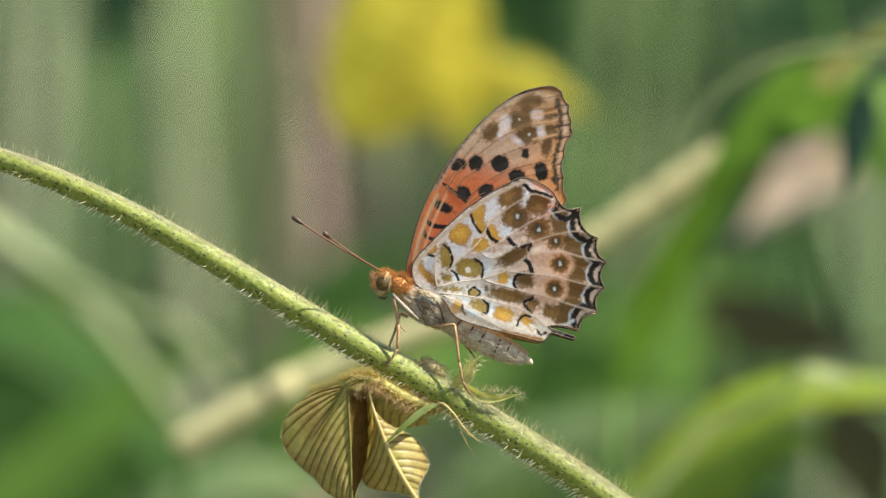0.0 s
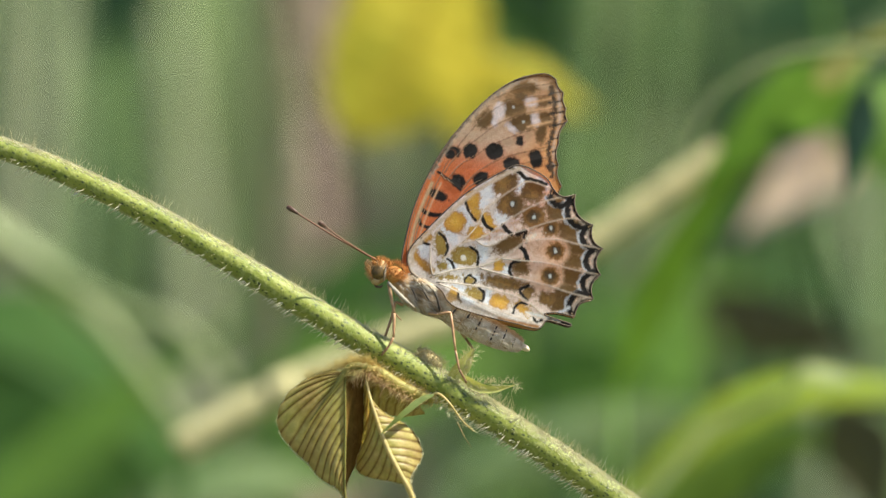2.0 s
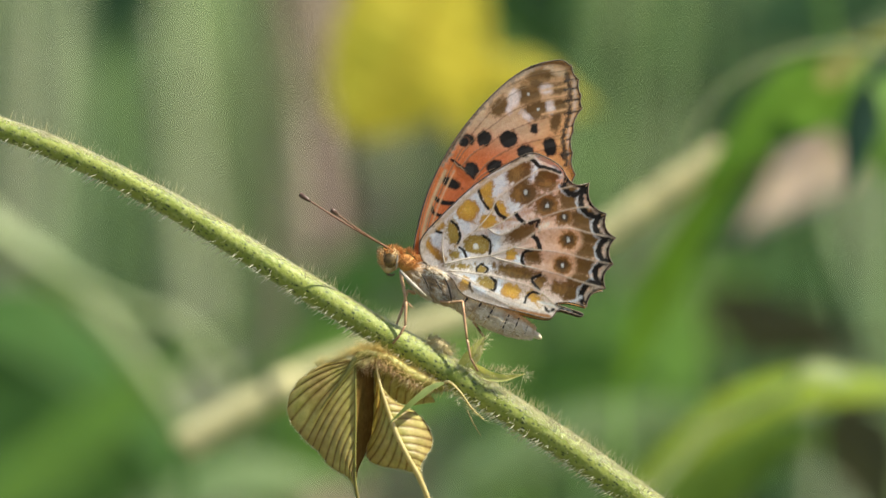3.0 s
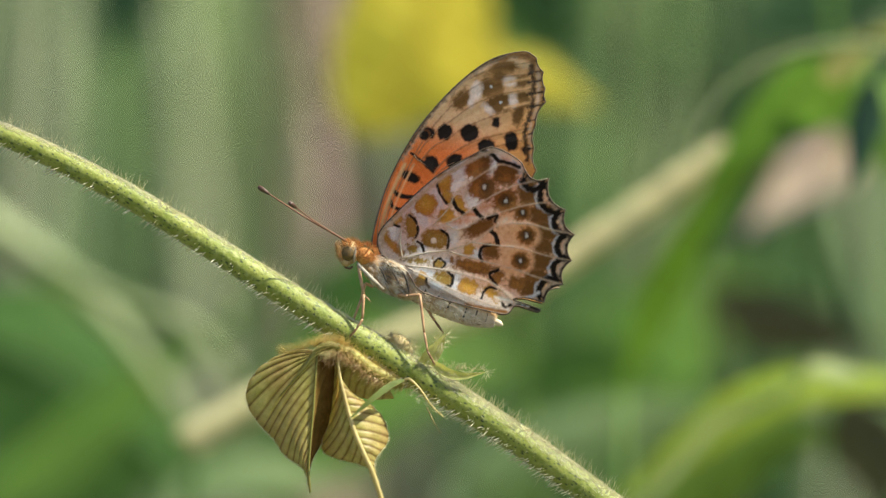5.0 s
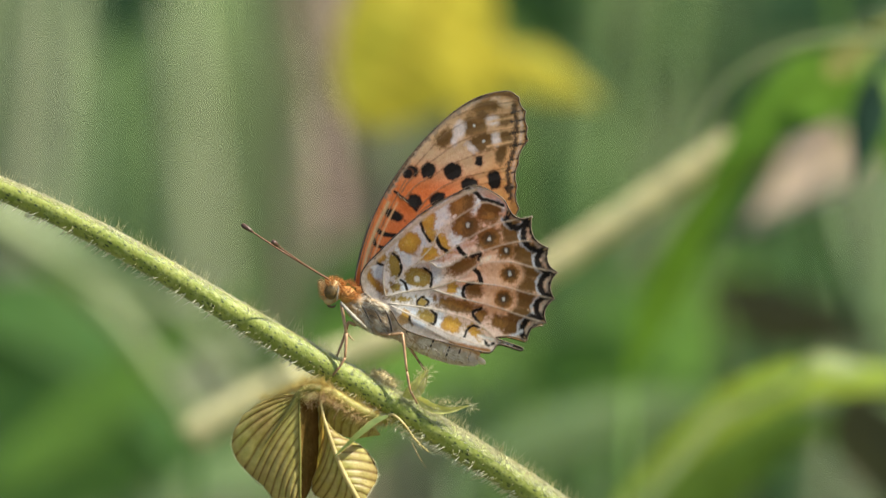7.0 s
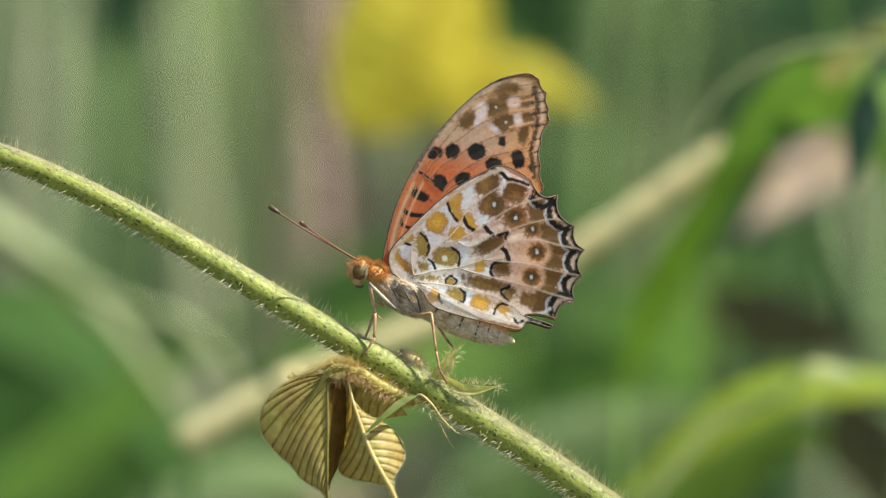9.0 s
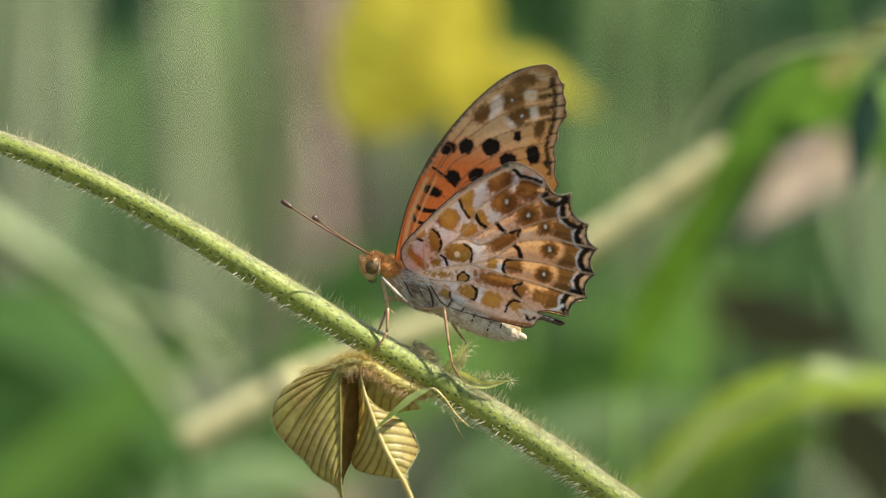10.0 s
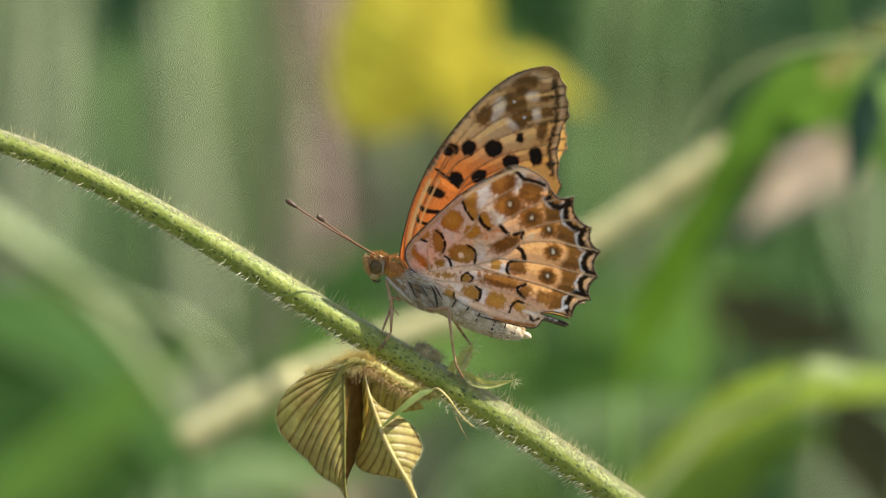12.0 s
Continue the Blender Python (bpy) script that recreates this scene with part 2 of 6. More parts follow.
class Paint:
    """Pigment over a wing: masks with slightly ragged edges, laid one over another."""

    def __init__(self, pts, base, through):
        self.p = pts
        self.c = np.tile(np.array(base, float), (len(pts), 1))
        self.t = np.tile(np.array(through, float), (len(pts), 1))
        rag = [noise.noise(Vector((x * 0.15, y * 0.15, 3))) + 0.7 * noise.noise(Vector((x * 0.45, y * 0.45, 9))) for x, y in pts]
        self.rag = np.array(rag)

    def lay(self, mask, colour, through):
        m = np.clip(mask, 0, 1)[:, None]
        self.c = self.c * (1 - m) + np.array(colour) * m
        self.t = self.t * (1 - m) + np.array(through) * m

    def blob(self, x, y, rx, ry, turn, colour, through, soft=2.5, ragged=1.5, power=2.4, strength=1.0):
        a = radians(turn)
        d = self.p - (x, y)
        u, v = d[:, 0] * math.cos(a) + d[:, 1] * math.sin(a), -d[:, 0] * math.sin(a) + d[:, 1] * math.cos(a)
        r = (np.abs(u / rx) ** power + np.abs(v / ry) ** power) ** (1 / power)
        dist = (r - 1) * min(rx, ry) + self.rag * ragged * 1.7
        self.lay(strength * (0.5 - dist / soft), colour, through)

    def stroke(self, line, width, colour, through, soft=1.6, ragged=0.8, strength=1.0):
        line = np.array(spline(line, 8)) if len(line) > 2 else np.array(line, float)
        best = np.full(len(self.p), 1e9)
        for a, b in zip(line[:-1], line[1:]):
            ab = b - a
            t = np.clip(((self.p - a) @ ab) / max(ab @ ab, 1e-9), 0, 1)
            best = np.minimum(best, np.linalg.norm(self.p - a - t[:, None] * ab, axis=1))
        self.lay(strength * (0.5 - (best - width / 2 + self.rag * ragged) / soft), colour, through)

    def grain(self, amount, fleck=0.0):
        """Scales differ one from another, and golden flecks lie among them."""
        rng = np.random.RandomState(4)
        g = 1 + amount * (rng.rand(len(self.p), 1) - 0.5) + 0.5 * amount * self.rag[:, None]
        # pale dust over all but the black scales
        dust = (rng.rand(len(self.p)) > 0.9) * 0.08 * (self.c.max(1) > 0.3)
        self.lay(dust, (0.74, 0.62, 0.44), (0.6, 0.42, 0.24))
        self.c, self.t = np.clip(self.c * g, 0, 0.9), np.clip(self.t * 1.2 * (1 + (g - 1) * 0.5), 0, 0.95)

    def flecks(self, share, colour, through, strength):
        """Loose clusters of brighter scales, none on the black ones."""
        rng = np.random.RandomState(int(share * 1000))
        where = np.array([noise.noise(Vector((x * 0.06, y * 0.06, 5 + share))) for x, y in self.p])
        hit = (rng.rand(len(self.p)) < share * 2 * np.clip(0.5 + 1.6 * where, 0, 1.6)) & (self.c.max(1) > 0.3)
        self.lay(hit * strength, colour, through)

    def ramp(self, x0, y0, x1, y1, colour, through):
        d = np.array((x1 - x0, y1 - y0), float)
        m = ((self.p - (x0, y0)) @ d) / (d @ d)
        self.lay(m * m * (3 - 2 * m) * ((m > 0) & (m < 1)) + (m >= 1), colour, through)


def swell(along, reach):
    """How far a wing stands out from its flat plane, in plan units: cambered, and wrapped round the abdomen at its inner edge."""
    wrap = max(0.0, 1 - max(reach, 0) / 75) ** 2 * min(max((along - 20) / 40, 0), 1) * min(max((330 - along) / 120, 0), 1)
    return -10 * math.sin(min(max(reach / 430, 0), 1) * math.pi) - 17 * wrap


def wing_mesh(name, outline, paint, veins, spacing=1.2):
    """A membrane filled with fine triangles, pleated a little along its veins, with its pigment at each corner."""
    from mathutils.geometry import delaunay_2d_cdt
    edge = [Vector(p) for p in outline]
    loop = np.array(outline)
    lo, hi = loop.min(0), loop.max(0)
    gx, gy = np.arange(lo[0], hi[0], spacing), np.arange(lo[1], hi[1], spacing * 0.87)
    grid = np.array([(x + (j % 2) * spacing / 2, y) for j, y in enumerate(gy) for x in gx])
    inside = np.zeros(len(grid), bool)
    near = np.full(len(grid), 1e9)
    for a, b in zip(loop, np.roll(loop, -1, 0)):
        cross = (a[1] > grid[:, 1]) != (b[1] > grid[:, 1])
        if a[1] != b[1]:
            inside ^= cross & (grid[:, 0] < (b[0] - a[0]) * (grid[:, 1] - a[1]) / (b[1] - a[1]) + a[0])
        near = np.minimum(near, np.hypot(*(grid - a).T))
    grid = grid[inside & (near > spacing * 0.7)]
    pts = edge + [Vector(p) for p in grid]
    n = len(edge)
    v, _, f, *_ = delaunay_2d_cdt(pts, [(i, (i + 1) % n) for i in range(n)], [], 1, 1e-4)
    p = np.array([tuple(q) for q in v])
    colour, through = paint(p)
    xz = wing_xz(p)
    reach = xz @ np.array([0.469, 0.883])
    ridge = np.full(len(p), 1e9)
    for line, _ in veins:
        for a, b in zip(line[:-1], line[1:]):
            a, b = np.array(a, float), np.array(b, float)
            t = np.clip(((p - a) @ (b - a)) / ((b - a) @ (b - a)), 0, 1)
            ridge = np.minimum(ridge, np.linalg.norm(p - a - t[:, None] * (b - a), axis=1))
    depth = np.array([swell(a, r) for a, r in zip(xz @ np.array([0.883, -0.469]), reach)]) + np.minimum(ridge, 14) * 0.13
    me = mesh_of(name, np.stack([xz[:, 0] * U, depth * U, xz[:, 1] * U], 1), [tuple(q) for q in f])
    for key, values in (("scales", colour), ("through_tint", through)):
        layer = me.color_attributes.new(key, "FLOAT_COLOR", "POINT")
        layer.data.foreach_set("color", np.concatenate([values, np.ones((len(p), 1))], 1).ravel())
    return me


BLACK, BLACK_T = (0.014, 0.012, 0.012), (0.012, 0.006, 0.003)
OLIVE, OLIVE_T = (0.098, 0.064, 0.025), (0.19, 0.08, 0.02)
OCHRE, OCHRE_T = (0.55, 0.28, 0.045), (0.34, 0.17, 0.05)
MOSS, MOSS_T = (0.27, 0.20, 0.035), (0.30, 0.15, 0.035)
SILVER, SILVER_T = (0.73, 0.80, 0.95), (0.60, 0.61, 0.70)

FORE_VEINS = [
    ([(752, 462), (764, 398), (786, 344), (806, 302), (824, 270), (858, 226), (902, 186), (950, 167), (1022, 160)], 1.4),
    ([(812, 300), (826, 279), (847, 257), (872, 238), (905, 214), (950, 196), (1027, 182)], 1.2),
    ([(806, 302), (816, 311), (838, 287), (866, 270), (890, 253), (915, 242), (955, 227), (1028, 206)], 1.4),
    ([(816, 311), (830, 322), (841, 332)], 1.1),
    ([(841, 332), (862, 306), (890, 286), (920, 272), (960, 262), (1016, 250)], 1.2),
    ([(752, 470), (790, 412), (846, 334), (880, 312), (915, 296), (950, 284), (1014, 268)], 1.3),
    ([(905, 166), (945, 150), (1020, 138)], 1.0),
    ([(744, 462), (748, 411), (769, 341), (810, 264), (868, 190), (925, 142)], 1.6),
]
HIND_VEINS = [
    ([(790, 480), (786, 455), (787, 428), (794, 410), (806, 394)], 2.4),
    ([(806, 456), (824, 437), (842, 424), (866, 420)], 1.7),
    ([(843, 423), (868, 395), (882, 367), (904, 350), (938, 328), (962, 318), (1004, 332)], 1.6),
    ([(866, 420), (888, 410), (918, 390), (946, 372), (985, 354), (1043, 341)], 1.6),
    ([(866, 420), (882, 430), (898, 428), (926, 411), (960, 401), (1000, 389), (1040, 384), (1073, 396)], 1.5),
    ([(790, 481), (832, 471), (872, 466), (905, 455), (928, 443), (950, 426), (976, 420), (1012, 421), (1048, 430), (1090, 438)], 2.4),
    ([(912, 453), (950, 457), (992, 462), (1046, 476), (1086, 484)], 1.4),
    ([(874, 469), (905, 478), (950, 490), (992, 501), (1030, 514), (1073, 526)], 2.3),
    ([(796, 493), (840, 497), (880, 503), (912, 512), (942, 521), (966, 536), (988, 556)], 2.6),
    ([(800, 497), (832, 511), (870, 530), (905, 545), (940, 558), (966, 567)], 2.2),
    ([(768, 485), (752, 468), (750, 439), (781, 402), (847, 343), (910, 304), (944, 292)], 2.0),
]


def paint_fore(p):
    w = Paint(p, (0.38, 0.30, 0.245), (0.86, 0.48, 0.17))
    w.ramp(890, 238, 876, 306, (0.50, 0.13, 0.05), (0.84, 0.24, 0.045))
    w.ramp(925, 238, 985, 285, (0.48, 0.24, 0.115), (0.90, 0.42, 0.10))
    w.ramp(955, 225, 985, 150, (0.24, 0.17, 0.115), (0.66, 0.34, 0.11))
    # brown and lilac marks towards the tip
    w.blob(952, 137, 26, 12, -25, (0.12, 0.078, 0.042), (0.36, 0.16, 0.05), 10, 3)
    for x, y, a, b, turn in ((937, 184, 20, 19, -10), (954, 212, 26, 15, -18), (886, 207, 18, 13, -40), (958, 152, 25, 11, -12), (990, 176, 12, 9, -8),
                             (992, 207, 11, 14, -8), (984, 233, 9, 17, 5), (950, 166, 12, 8, 0), (1004, 152, 5, 10, 10)):
        w.blob(x, y, a * 1.25, b * 1.25, turn, (0.30, 0.19, 0.09), (0.6, 0.27, 0.08), 12, 3, 2.6, 0.55)
        w.blob(x, y, a, b, turn, OLIVE, OLIVE_T, 6, 1.6, 3.0)
    for x, y, a, b, turn in ((910, 192, 10, 15, 15), (967, 175, 11, 8, 0), (974, 206, 7, 12, -10), (931, 222, 11, 5, 40), (902, 212, 5, 7, 0)):
        w.blob(x, y, a, b, turn, (0.60, 0.56, 0.63), (0.70, 0.50, 0.30), 6, 1.6)
    for x, y, a, b, turn in ((990, 146, 12, 6, 10), (972, 135, 8, 5, -10), (925, 150, 14, 4, -35)):
        w.blob(x, y, a, b, turn, (0.44, 0.34, 0.26), (0.74, 0.46, 0.22), 6, 2.0)
    w.stroke([(968, 130), (992, 131), (1012, 140)], 9, (0.15, 0.10, 0.06), (0.36, 0.16, 0.05), 7, 3, 0.85)
    # warm rays beside the veins near the margin
    for y in (166, 184, 208, 254, 270):
        w.stroke([(960, y + 12), (1018, y)], 4, (0.60, 0.38, 0.22), (0.9, 0.5, 0.18), 4, 1.5, 0.75)
    for line, _ in FORE_VEINS[:7]:
        w.stroke([(x, y + 2.2) for x, y in line], 1.6, (0.17, 0.10, 0.055), OLIVE_T, 2.4, 0.8, 0.7)
    for x, y in ((936, 184), (953, 211)):
        w.blob(x, y, 2.3, 2.3, 0, (0.55, 0.56, 0.54), SILVER_T, 2.4, 0.8)
    # black spots
    for x, y, a, b, turn in ((830, 263, 12, 8, 25), (858, 262, 12, 13, 20), (901, 263, 15, 14, -15), (946, 245, 6, 8, 0), (931, 286, 14, 12, 10),
                             (974, 277, 11, 16, -10), (876, 311, 14, 10, -32), (836, 315, 13, 11, 35), (800, 339, 18, 8, 26),
                             (1000, 290, 6, 9, 20), (822, 268, 9, 8, 50)):
        w.blob(x, y, a + 2, b + 2, turn, (0.25, 0.11, 0.05), (0.5, 0.14, 0.03), 5, 2, 2.2, 0.5)
        w.blob(x, y, a + 0.5, b + 0.5, turn, BLACK, BLACK_T, 2.8, 1.1, 2.3)
    w.stroke([(800, 298), (812, 306), (826, 318), (840, 330)], 4.5, BLACK, BLACK_T, 2, 1.2)
    w.stroke([(771, 364), (786, 373), (806, 374)], 8, BLACK, BLACK_T, 2.4, 1.5)
    w.stroke([(766, 380), (770, 391), (782, 395)], 6, BLACK, BLACK_T, 2, 1.2)
    # dark, scaly leading edge and outer margin
    w.stroke([(786, 308), (812, 264), (848, 214), (904, 160), (960, 130)], 8, (0.34, 0.28, 0.23), (0.3, 0.16, 0.07), 6, 4)
    w.stroke([(790, 296), (814, 258), (850, 208), (906, 153), (962, 127)], 4, (0.10, 0.075, 0.055), (0.1, 0.05, 0.02), 3, 3)
    w.stroke([(748, 468), (753, 420), (768, 368), (790, 318)], 6, (0.58, 0.40, 0.24), (0.6, 0.36, 0.14), 4)
    w.stroke([(758, 470), (768, 410), (786, 360), (806, 318)], 3, (0.64, 0.40, 0.24), (0.7, 0.36, 0.12), 3)
    w.stroke([(1004, 150), (1009, 182), (1006, 224), (997, 262), (1004, 310)], 8, (0.07, 0.048, 0.03), (0.10, 0.045, 0.015), 5, 5, 0.95)
    w.stroke([(1014, 146), (1018, 182), (1016, 220), (1006, 262), (1011, 310)], 4.5, (0.50, 0.42, 0.40), (0.7, 0.44, 0.22), 5, 4, 0.85)
    w.stroke([(1016, 134), (1026, 160), (1028, 205), (1015, 250), (1013, 288), (1019, 324)], 5, (0.04, 0.03, 0.025), BLACK_T, 4, 3)
    for y in (158, 174, 194, 216, 240, 262, 288):
        w.stroke([(1000, y + 3), (1024, y - 1)], 3.5, (0.06, 0.045, 0.035), BLACK_T, 3, 2)
    w.flecks(0.04, (0.82, 0.62, 0.40), (0.8, 0.5, 0.25), 0.22)
    w.grain(0.4)
    return w.c, w.t


def paint_hind(p):
    w = Paint(p, (0.69, 0.645, 0.64), (0.66, 0.57, 0.52))
    w.ramp(900, 380, 985, 420, (0.46, 0.39, 0.35), (0.86, 0.42, 0.13))
    w.ramp(900, 455, 960, 475, (0.56, 0.46, 0.42), (0.88, 0.42, 0.13))
    for x, y, a, b, turn in ((948, 352, 20, 60, 40), (985, 372, 12, 40, 30), (905, 405, 30, 10, -20), (980, 440, 26, 14, 0), (965, 480, 22, 12, 10), (975, 505, 24, 10, 20)):
        w.blob(x, y, a, b, turn, (0.47, 0.37, 0.31), (0.86, 0.42, 0.13), 14, 8, 2.2, 0.6)
    w.ramp(905, 480, 880, 545, (0.70, 0.67, 0.65), (0.60, 0.45, 0.33))
    for x, y, a, b, turn in ((883, 340, 13, 28, 28), (915, 372, 14, 24, 22), (848, 376, 8, 20, -28), (820, 408, 10, 22, -40), (772, 436, 14, 16, 20), (822, 462, 12, 9, 20),
                             (878, 440, 10, 16, 0), (866, 486, 30, 6, 4), (838, 505, 16, 6, 20), (886, 520, 8, 14, 10), (850, 528, 12, 7, 20),
                             (920, 473, 12, 9, 0), (955, 505, 10, 6, 30), (945, 322, 10, 18, 30), (985, 322, 14, 7, 40)):
        w.blob(x, y, a, b, turn, SILVER, SILVER_T, 7, 2.5)
    # brown bars and cells of the outer wing, darker to the margin
    for x, y, a, b, turn in ((920, 320, 19, 19, 20), (929, 358, 21, 18, 20), (968, 334, 17, 18, 25), (969, 380, 18, 17, 0), (1008, 366, 15, 22, -12), (999, 401, 13, 12, 0),
                             (1034, 404, 20, 17, -5), (1041, 434, 19, 15, -5), (1038, 460, 18, 11, 5), (1031, 486, 20, 14, 5), (1026, 512, 20, 12, 10), (1014, 532, 16, 13, 10), (990, 524, 12, 10, 20),
                             (914, 496, 34, 9, 13), (926, 427, 26, 10, -24), (945, 468, 13, 12, 0), (957, 512, 9, 10, 20)):
        w.blob(x, y, a * 1.2, b * 1.2, turn, (0.18, 0.12, 0.055), (0.36, 0.15, 0.04), 8, 3, 3.4, 0.85)
        w.blob(x, y, a * 1.05, b * 1.05, turn, OLIVE, OLIVE_T, 6, 2.0, 3.4)
        w.blob(x - 2, y - 2, a * 0.5, b * 0.5, turn, (0.15, 0.09, 0.022), OLIVE_T, 10, 7, 2.2, 0.5)
    for x, y, a, b, turn in ((914, 322, 12, 17, 15), (918, 360, 11, 15, 20), (968, 342, 10, 9, 20), (1004, 354, 8, 9, 0), (914, 494, 26, 6, 13), (957, 516, 8, 8, 20), (992, 526, 11, 8, 20)):
        w.blob(x, y, a, b, turn, (0.22, 0.145, 0.045), (0.44, 0.19, 0.045), 9, 6, 2.4, 0.6)
    # golden and mossy patches of the inner wing
    for x, y, a, b, turn in ((830, 387, 18, 18, 20), (862, 348, 12, 15, 10), (866, 372, 8, 15, -28), (889, 388, 8, 16, -22), (866, 407, 14, 11, -20), (779, 412, 11, 9, -35),
                             (907, 530, 17, 12, 20), (824, 517, 9, 11, 30), (906, 465, 8, 10, 0), (948, 541, 14, 7, 40)):
        w.blob(x, y, a * 1.08, b * 1.08, turn, (0.30, 0.15, 0.04), OCHRE_T, 4, 1.6, 3.4, 0.85)
        w.blob(x, y, a * 0.92, b * 0.92, turn, OCHRE, OCHRE_T, 5, 2.0, 2.8)
        w.blob(x + 1, y - 2, a * 0.6, b * 0.6, turn, (0.82, 0.46, 0.07), OCHRE_T, 8, 9, 2.4, 0.8)
    w.stroke([(757, 432), (762, 448), (774, 460), (787, 472)], 14, (0.36, 0.19, 0.05), OCHRE_T, 6, 4)
    w.stroke([(756, 434), (763, 450), (774, 463)], 7, OCHRE, OCHRE_T, 6, 4)
    for x, y, a, b, turn in ((805, 426, 11, 21, -10), (847, 447, 24, 17, 10), (808, 464, 10, 7, 0), (818, 485, 18, 4, 4), (853, 490, 11, 8, 10), (864, 515, 17, 10, 22)):
        w.blob(x, y, a, b, turn, (0.22, 0.15, 0.03), MOSS_T, 4, 2.0, 2.8)
        w.blob(x, y - 1, a * 0.78, b * 0.78, turn, (0.37, 0.27, 0.065), MOSS_T, 7, 6, 2.4, 0.85)
    # eye-spots
    for x, y, r in ((1007, 441, 15), (997, 485, 15), (969, 380, 16), (999, 402, 11)):
        if r == 15:
            w.blob(x, y, 24, 21, 0, (0.52, 0.37, 0.28), (0.88, 0.43, 0.15), 8)
        w.blob(x, y, r * 1.12, r * 1.12, 0, (0.24, 0.13, 0.04), (0.36, 0.14, 0.03), 6, 2.0, 2.0, 0.9)
        w.blob(x, y, r * 0.85, r * 0.85, 0, OLIVE, OLIVE_T, 6, 1.8, 2.0)
    for x, y in ((969, 380), (999, 401), (1007, 440), (997, 484), (932, 357)):
        w.blob(x, y, 7, 7, 0, (0.06, 0.045, 0.03), BLACK_T, 7, 1.5, 2.2, 0.8)
        w.blob(x, y, 2.6, 3.4, 0, (0.58, 0.66, 0.68), (0.5, 0.42, 0.34), 2.6, 1.2)
    w.blob(845, 450, 5.5, 4.5, 0, (0.85, 0.84, 0.80), (0.75, 0.7, 0.6), 2.4, 1.2)
    # black edgings
    for line, wide in (([(848, 350), (855, 369), (866, 385)], 5), ([(877, 378), (884, 393), (896, 402)], 6.5), ([(914, 394), (921, 403), (929, 410)], 7.5),
                       ([(800, 405), (812, 415), (817, 432), (813, 445)], 4.5), ([(857, 431), (870, 443), (869, 466)], 5), ([(770, 414), (775, 423), (785, 426)], 4.5),
                       ([(816, 452), (824, 458), (828, 471)], 5), ([(945, 433), (953, 441), (957, 455)], 8)):
        w.stroke(line, wide, BLACK, BLACK_T, 2, 1.2)
    for line, wide in (([(943, 457), (930, 461), (925, 474), (930, 485)], 6), ([(958, 501), (944, 508), (950, 520), (956, 527)], 5.5),
                       ([(834, 513), (834, 523), (838, 530)], 5), ([(871, 504), (880, 514), (877, 527), (868, 529)], 5), ([(930, 550), (935, 538), (945, 531), (956, 534)], 4.5),
                       ([(928, 294), (942, 300), (952, 309)], 7), ([(953, 311), (974, 317), (991, 323)], 7), ([(846, 488), (854, 481), (866, 490), (856, 499), (846, 495), (846, 488)], 3.6)):
        w.stroke(line, wide, BLACK, BLACK_T, 2, 1.2)
    w.stroke([(938, 411), (954, 405), (951, 416)], 7, (0.03, 0.015, 0.012), BLACK_T, 3, 1.5)
    w.blob(967, 414, 9, 4, -20, (0.80, 0.72, 0.62), (0.7, 0.5, 0.3), 4, 5)
    # margin: grey lunules between a black zigzag and the black edge, a bluish line inside
    tips = [(1004, 332), (1043, 341), (1073, 396), (1090, 438), (1086, 484), (1073, 526), (1040, 557)]
    inner = []
    for x, y in tips:
        d = np.array((955 - x, 440 - y), float)
        inner.append(tuple(np.array((x, y)) + d / np.linalg.norm(d) * 17))
    bands = scallops(inner, 0.30, 6)
    w.stroke([(1005, 332), (1040, 352), (1062, 396), (1078, 438), (1074, 482), (1060, 520), (1032, 548)], 18, (0.40, 0.35, 0.31), (0.46, 0.28, 0.16), 8, 3)
    w.stroke([(x - 5, y) for x, y in bands], 6, (0.60, 0.64, 0.72), SILVER_T, 4, 3, 0.9)
    w.stroke([(x + 1, y) for x, y in bands], 11, BLACK, BLACK_T, 4, 2.5)
    w.stroke(scallops(tips, 0.25, 6), 4.5, BLACK, BLACK_T, 3, 1.5)
    for (x, y), (u, v) in zip(tips, inner):
        w.stroke([(u, v), (x, y)], 9, BLACK, BLACK_T, 4, 2)
        w.stroke([((u + x) / 2, (v + y) / 2), (x, y)], 2, (0.52, 0.34, 0.2), OCHRE_T, 2, 1)
    w.stroke([(998, 559), (1014, 565), (1032, 571)], 12, (0.04, 0.04, 0.045), BLACK_T, 4, 3)
    w.stroke([(990, 556), (1004, 561), (1014, 565)], 3, (0.52, 0.54, 0.60), SILVER_T, 3, 2)
    w.stroke([(1010, 549), (1022, 545), (1030, 540)], 5, (0.55, 0.58, 0.66), SILVER_T, 4, 2)
    w.stroke([(905, 560), (940, 568), (974, 574)], 7, (0.30, 0.14, 0.06), OCHRE_T, 4)
    w.stroke([(966, 557), (972, 565), (982, 561)], 5, (0.03, 0.025, 0.02), BLACK_T, 3, 2)
    w.stroke([(820, 520), (860, 541), (915, 558)], 6, (0.46, 0.37, 0.27), OCHRE_T, 10, 4, 0.7)
    w.stroke([(955, 548), (985, 556)], 5, (0.78, 0.74, 0.70), SILVER_T, 4, 2)
    w.stroke([(755, 462), (755, 439), (785, 404), (850, 346), (914, 307), (944, 295)], 7, (0.64, 0.56, 0.47), (0.5, 0.36, 0.22), 4, 2.5, 0.9)
    for line, r in HIND_VEINS[:10]:
        w.stroke(line, r * 1.4, (0.62, 0.54, 0.46), (0.62, 0.40, 0.22), 3, 1.4, 0.7)
    w.flecks(0.05, (0.86, 0.78, 0.62), (0.6, 0.45, 0.25), 0.3)
    w.grain(0.45)
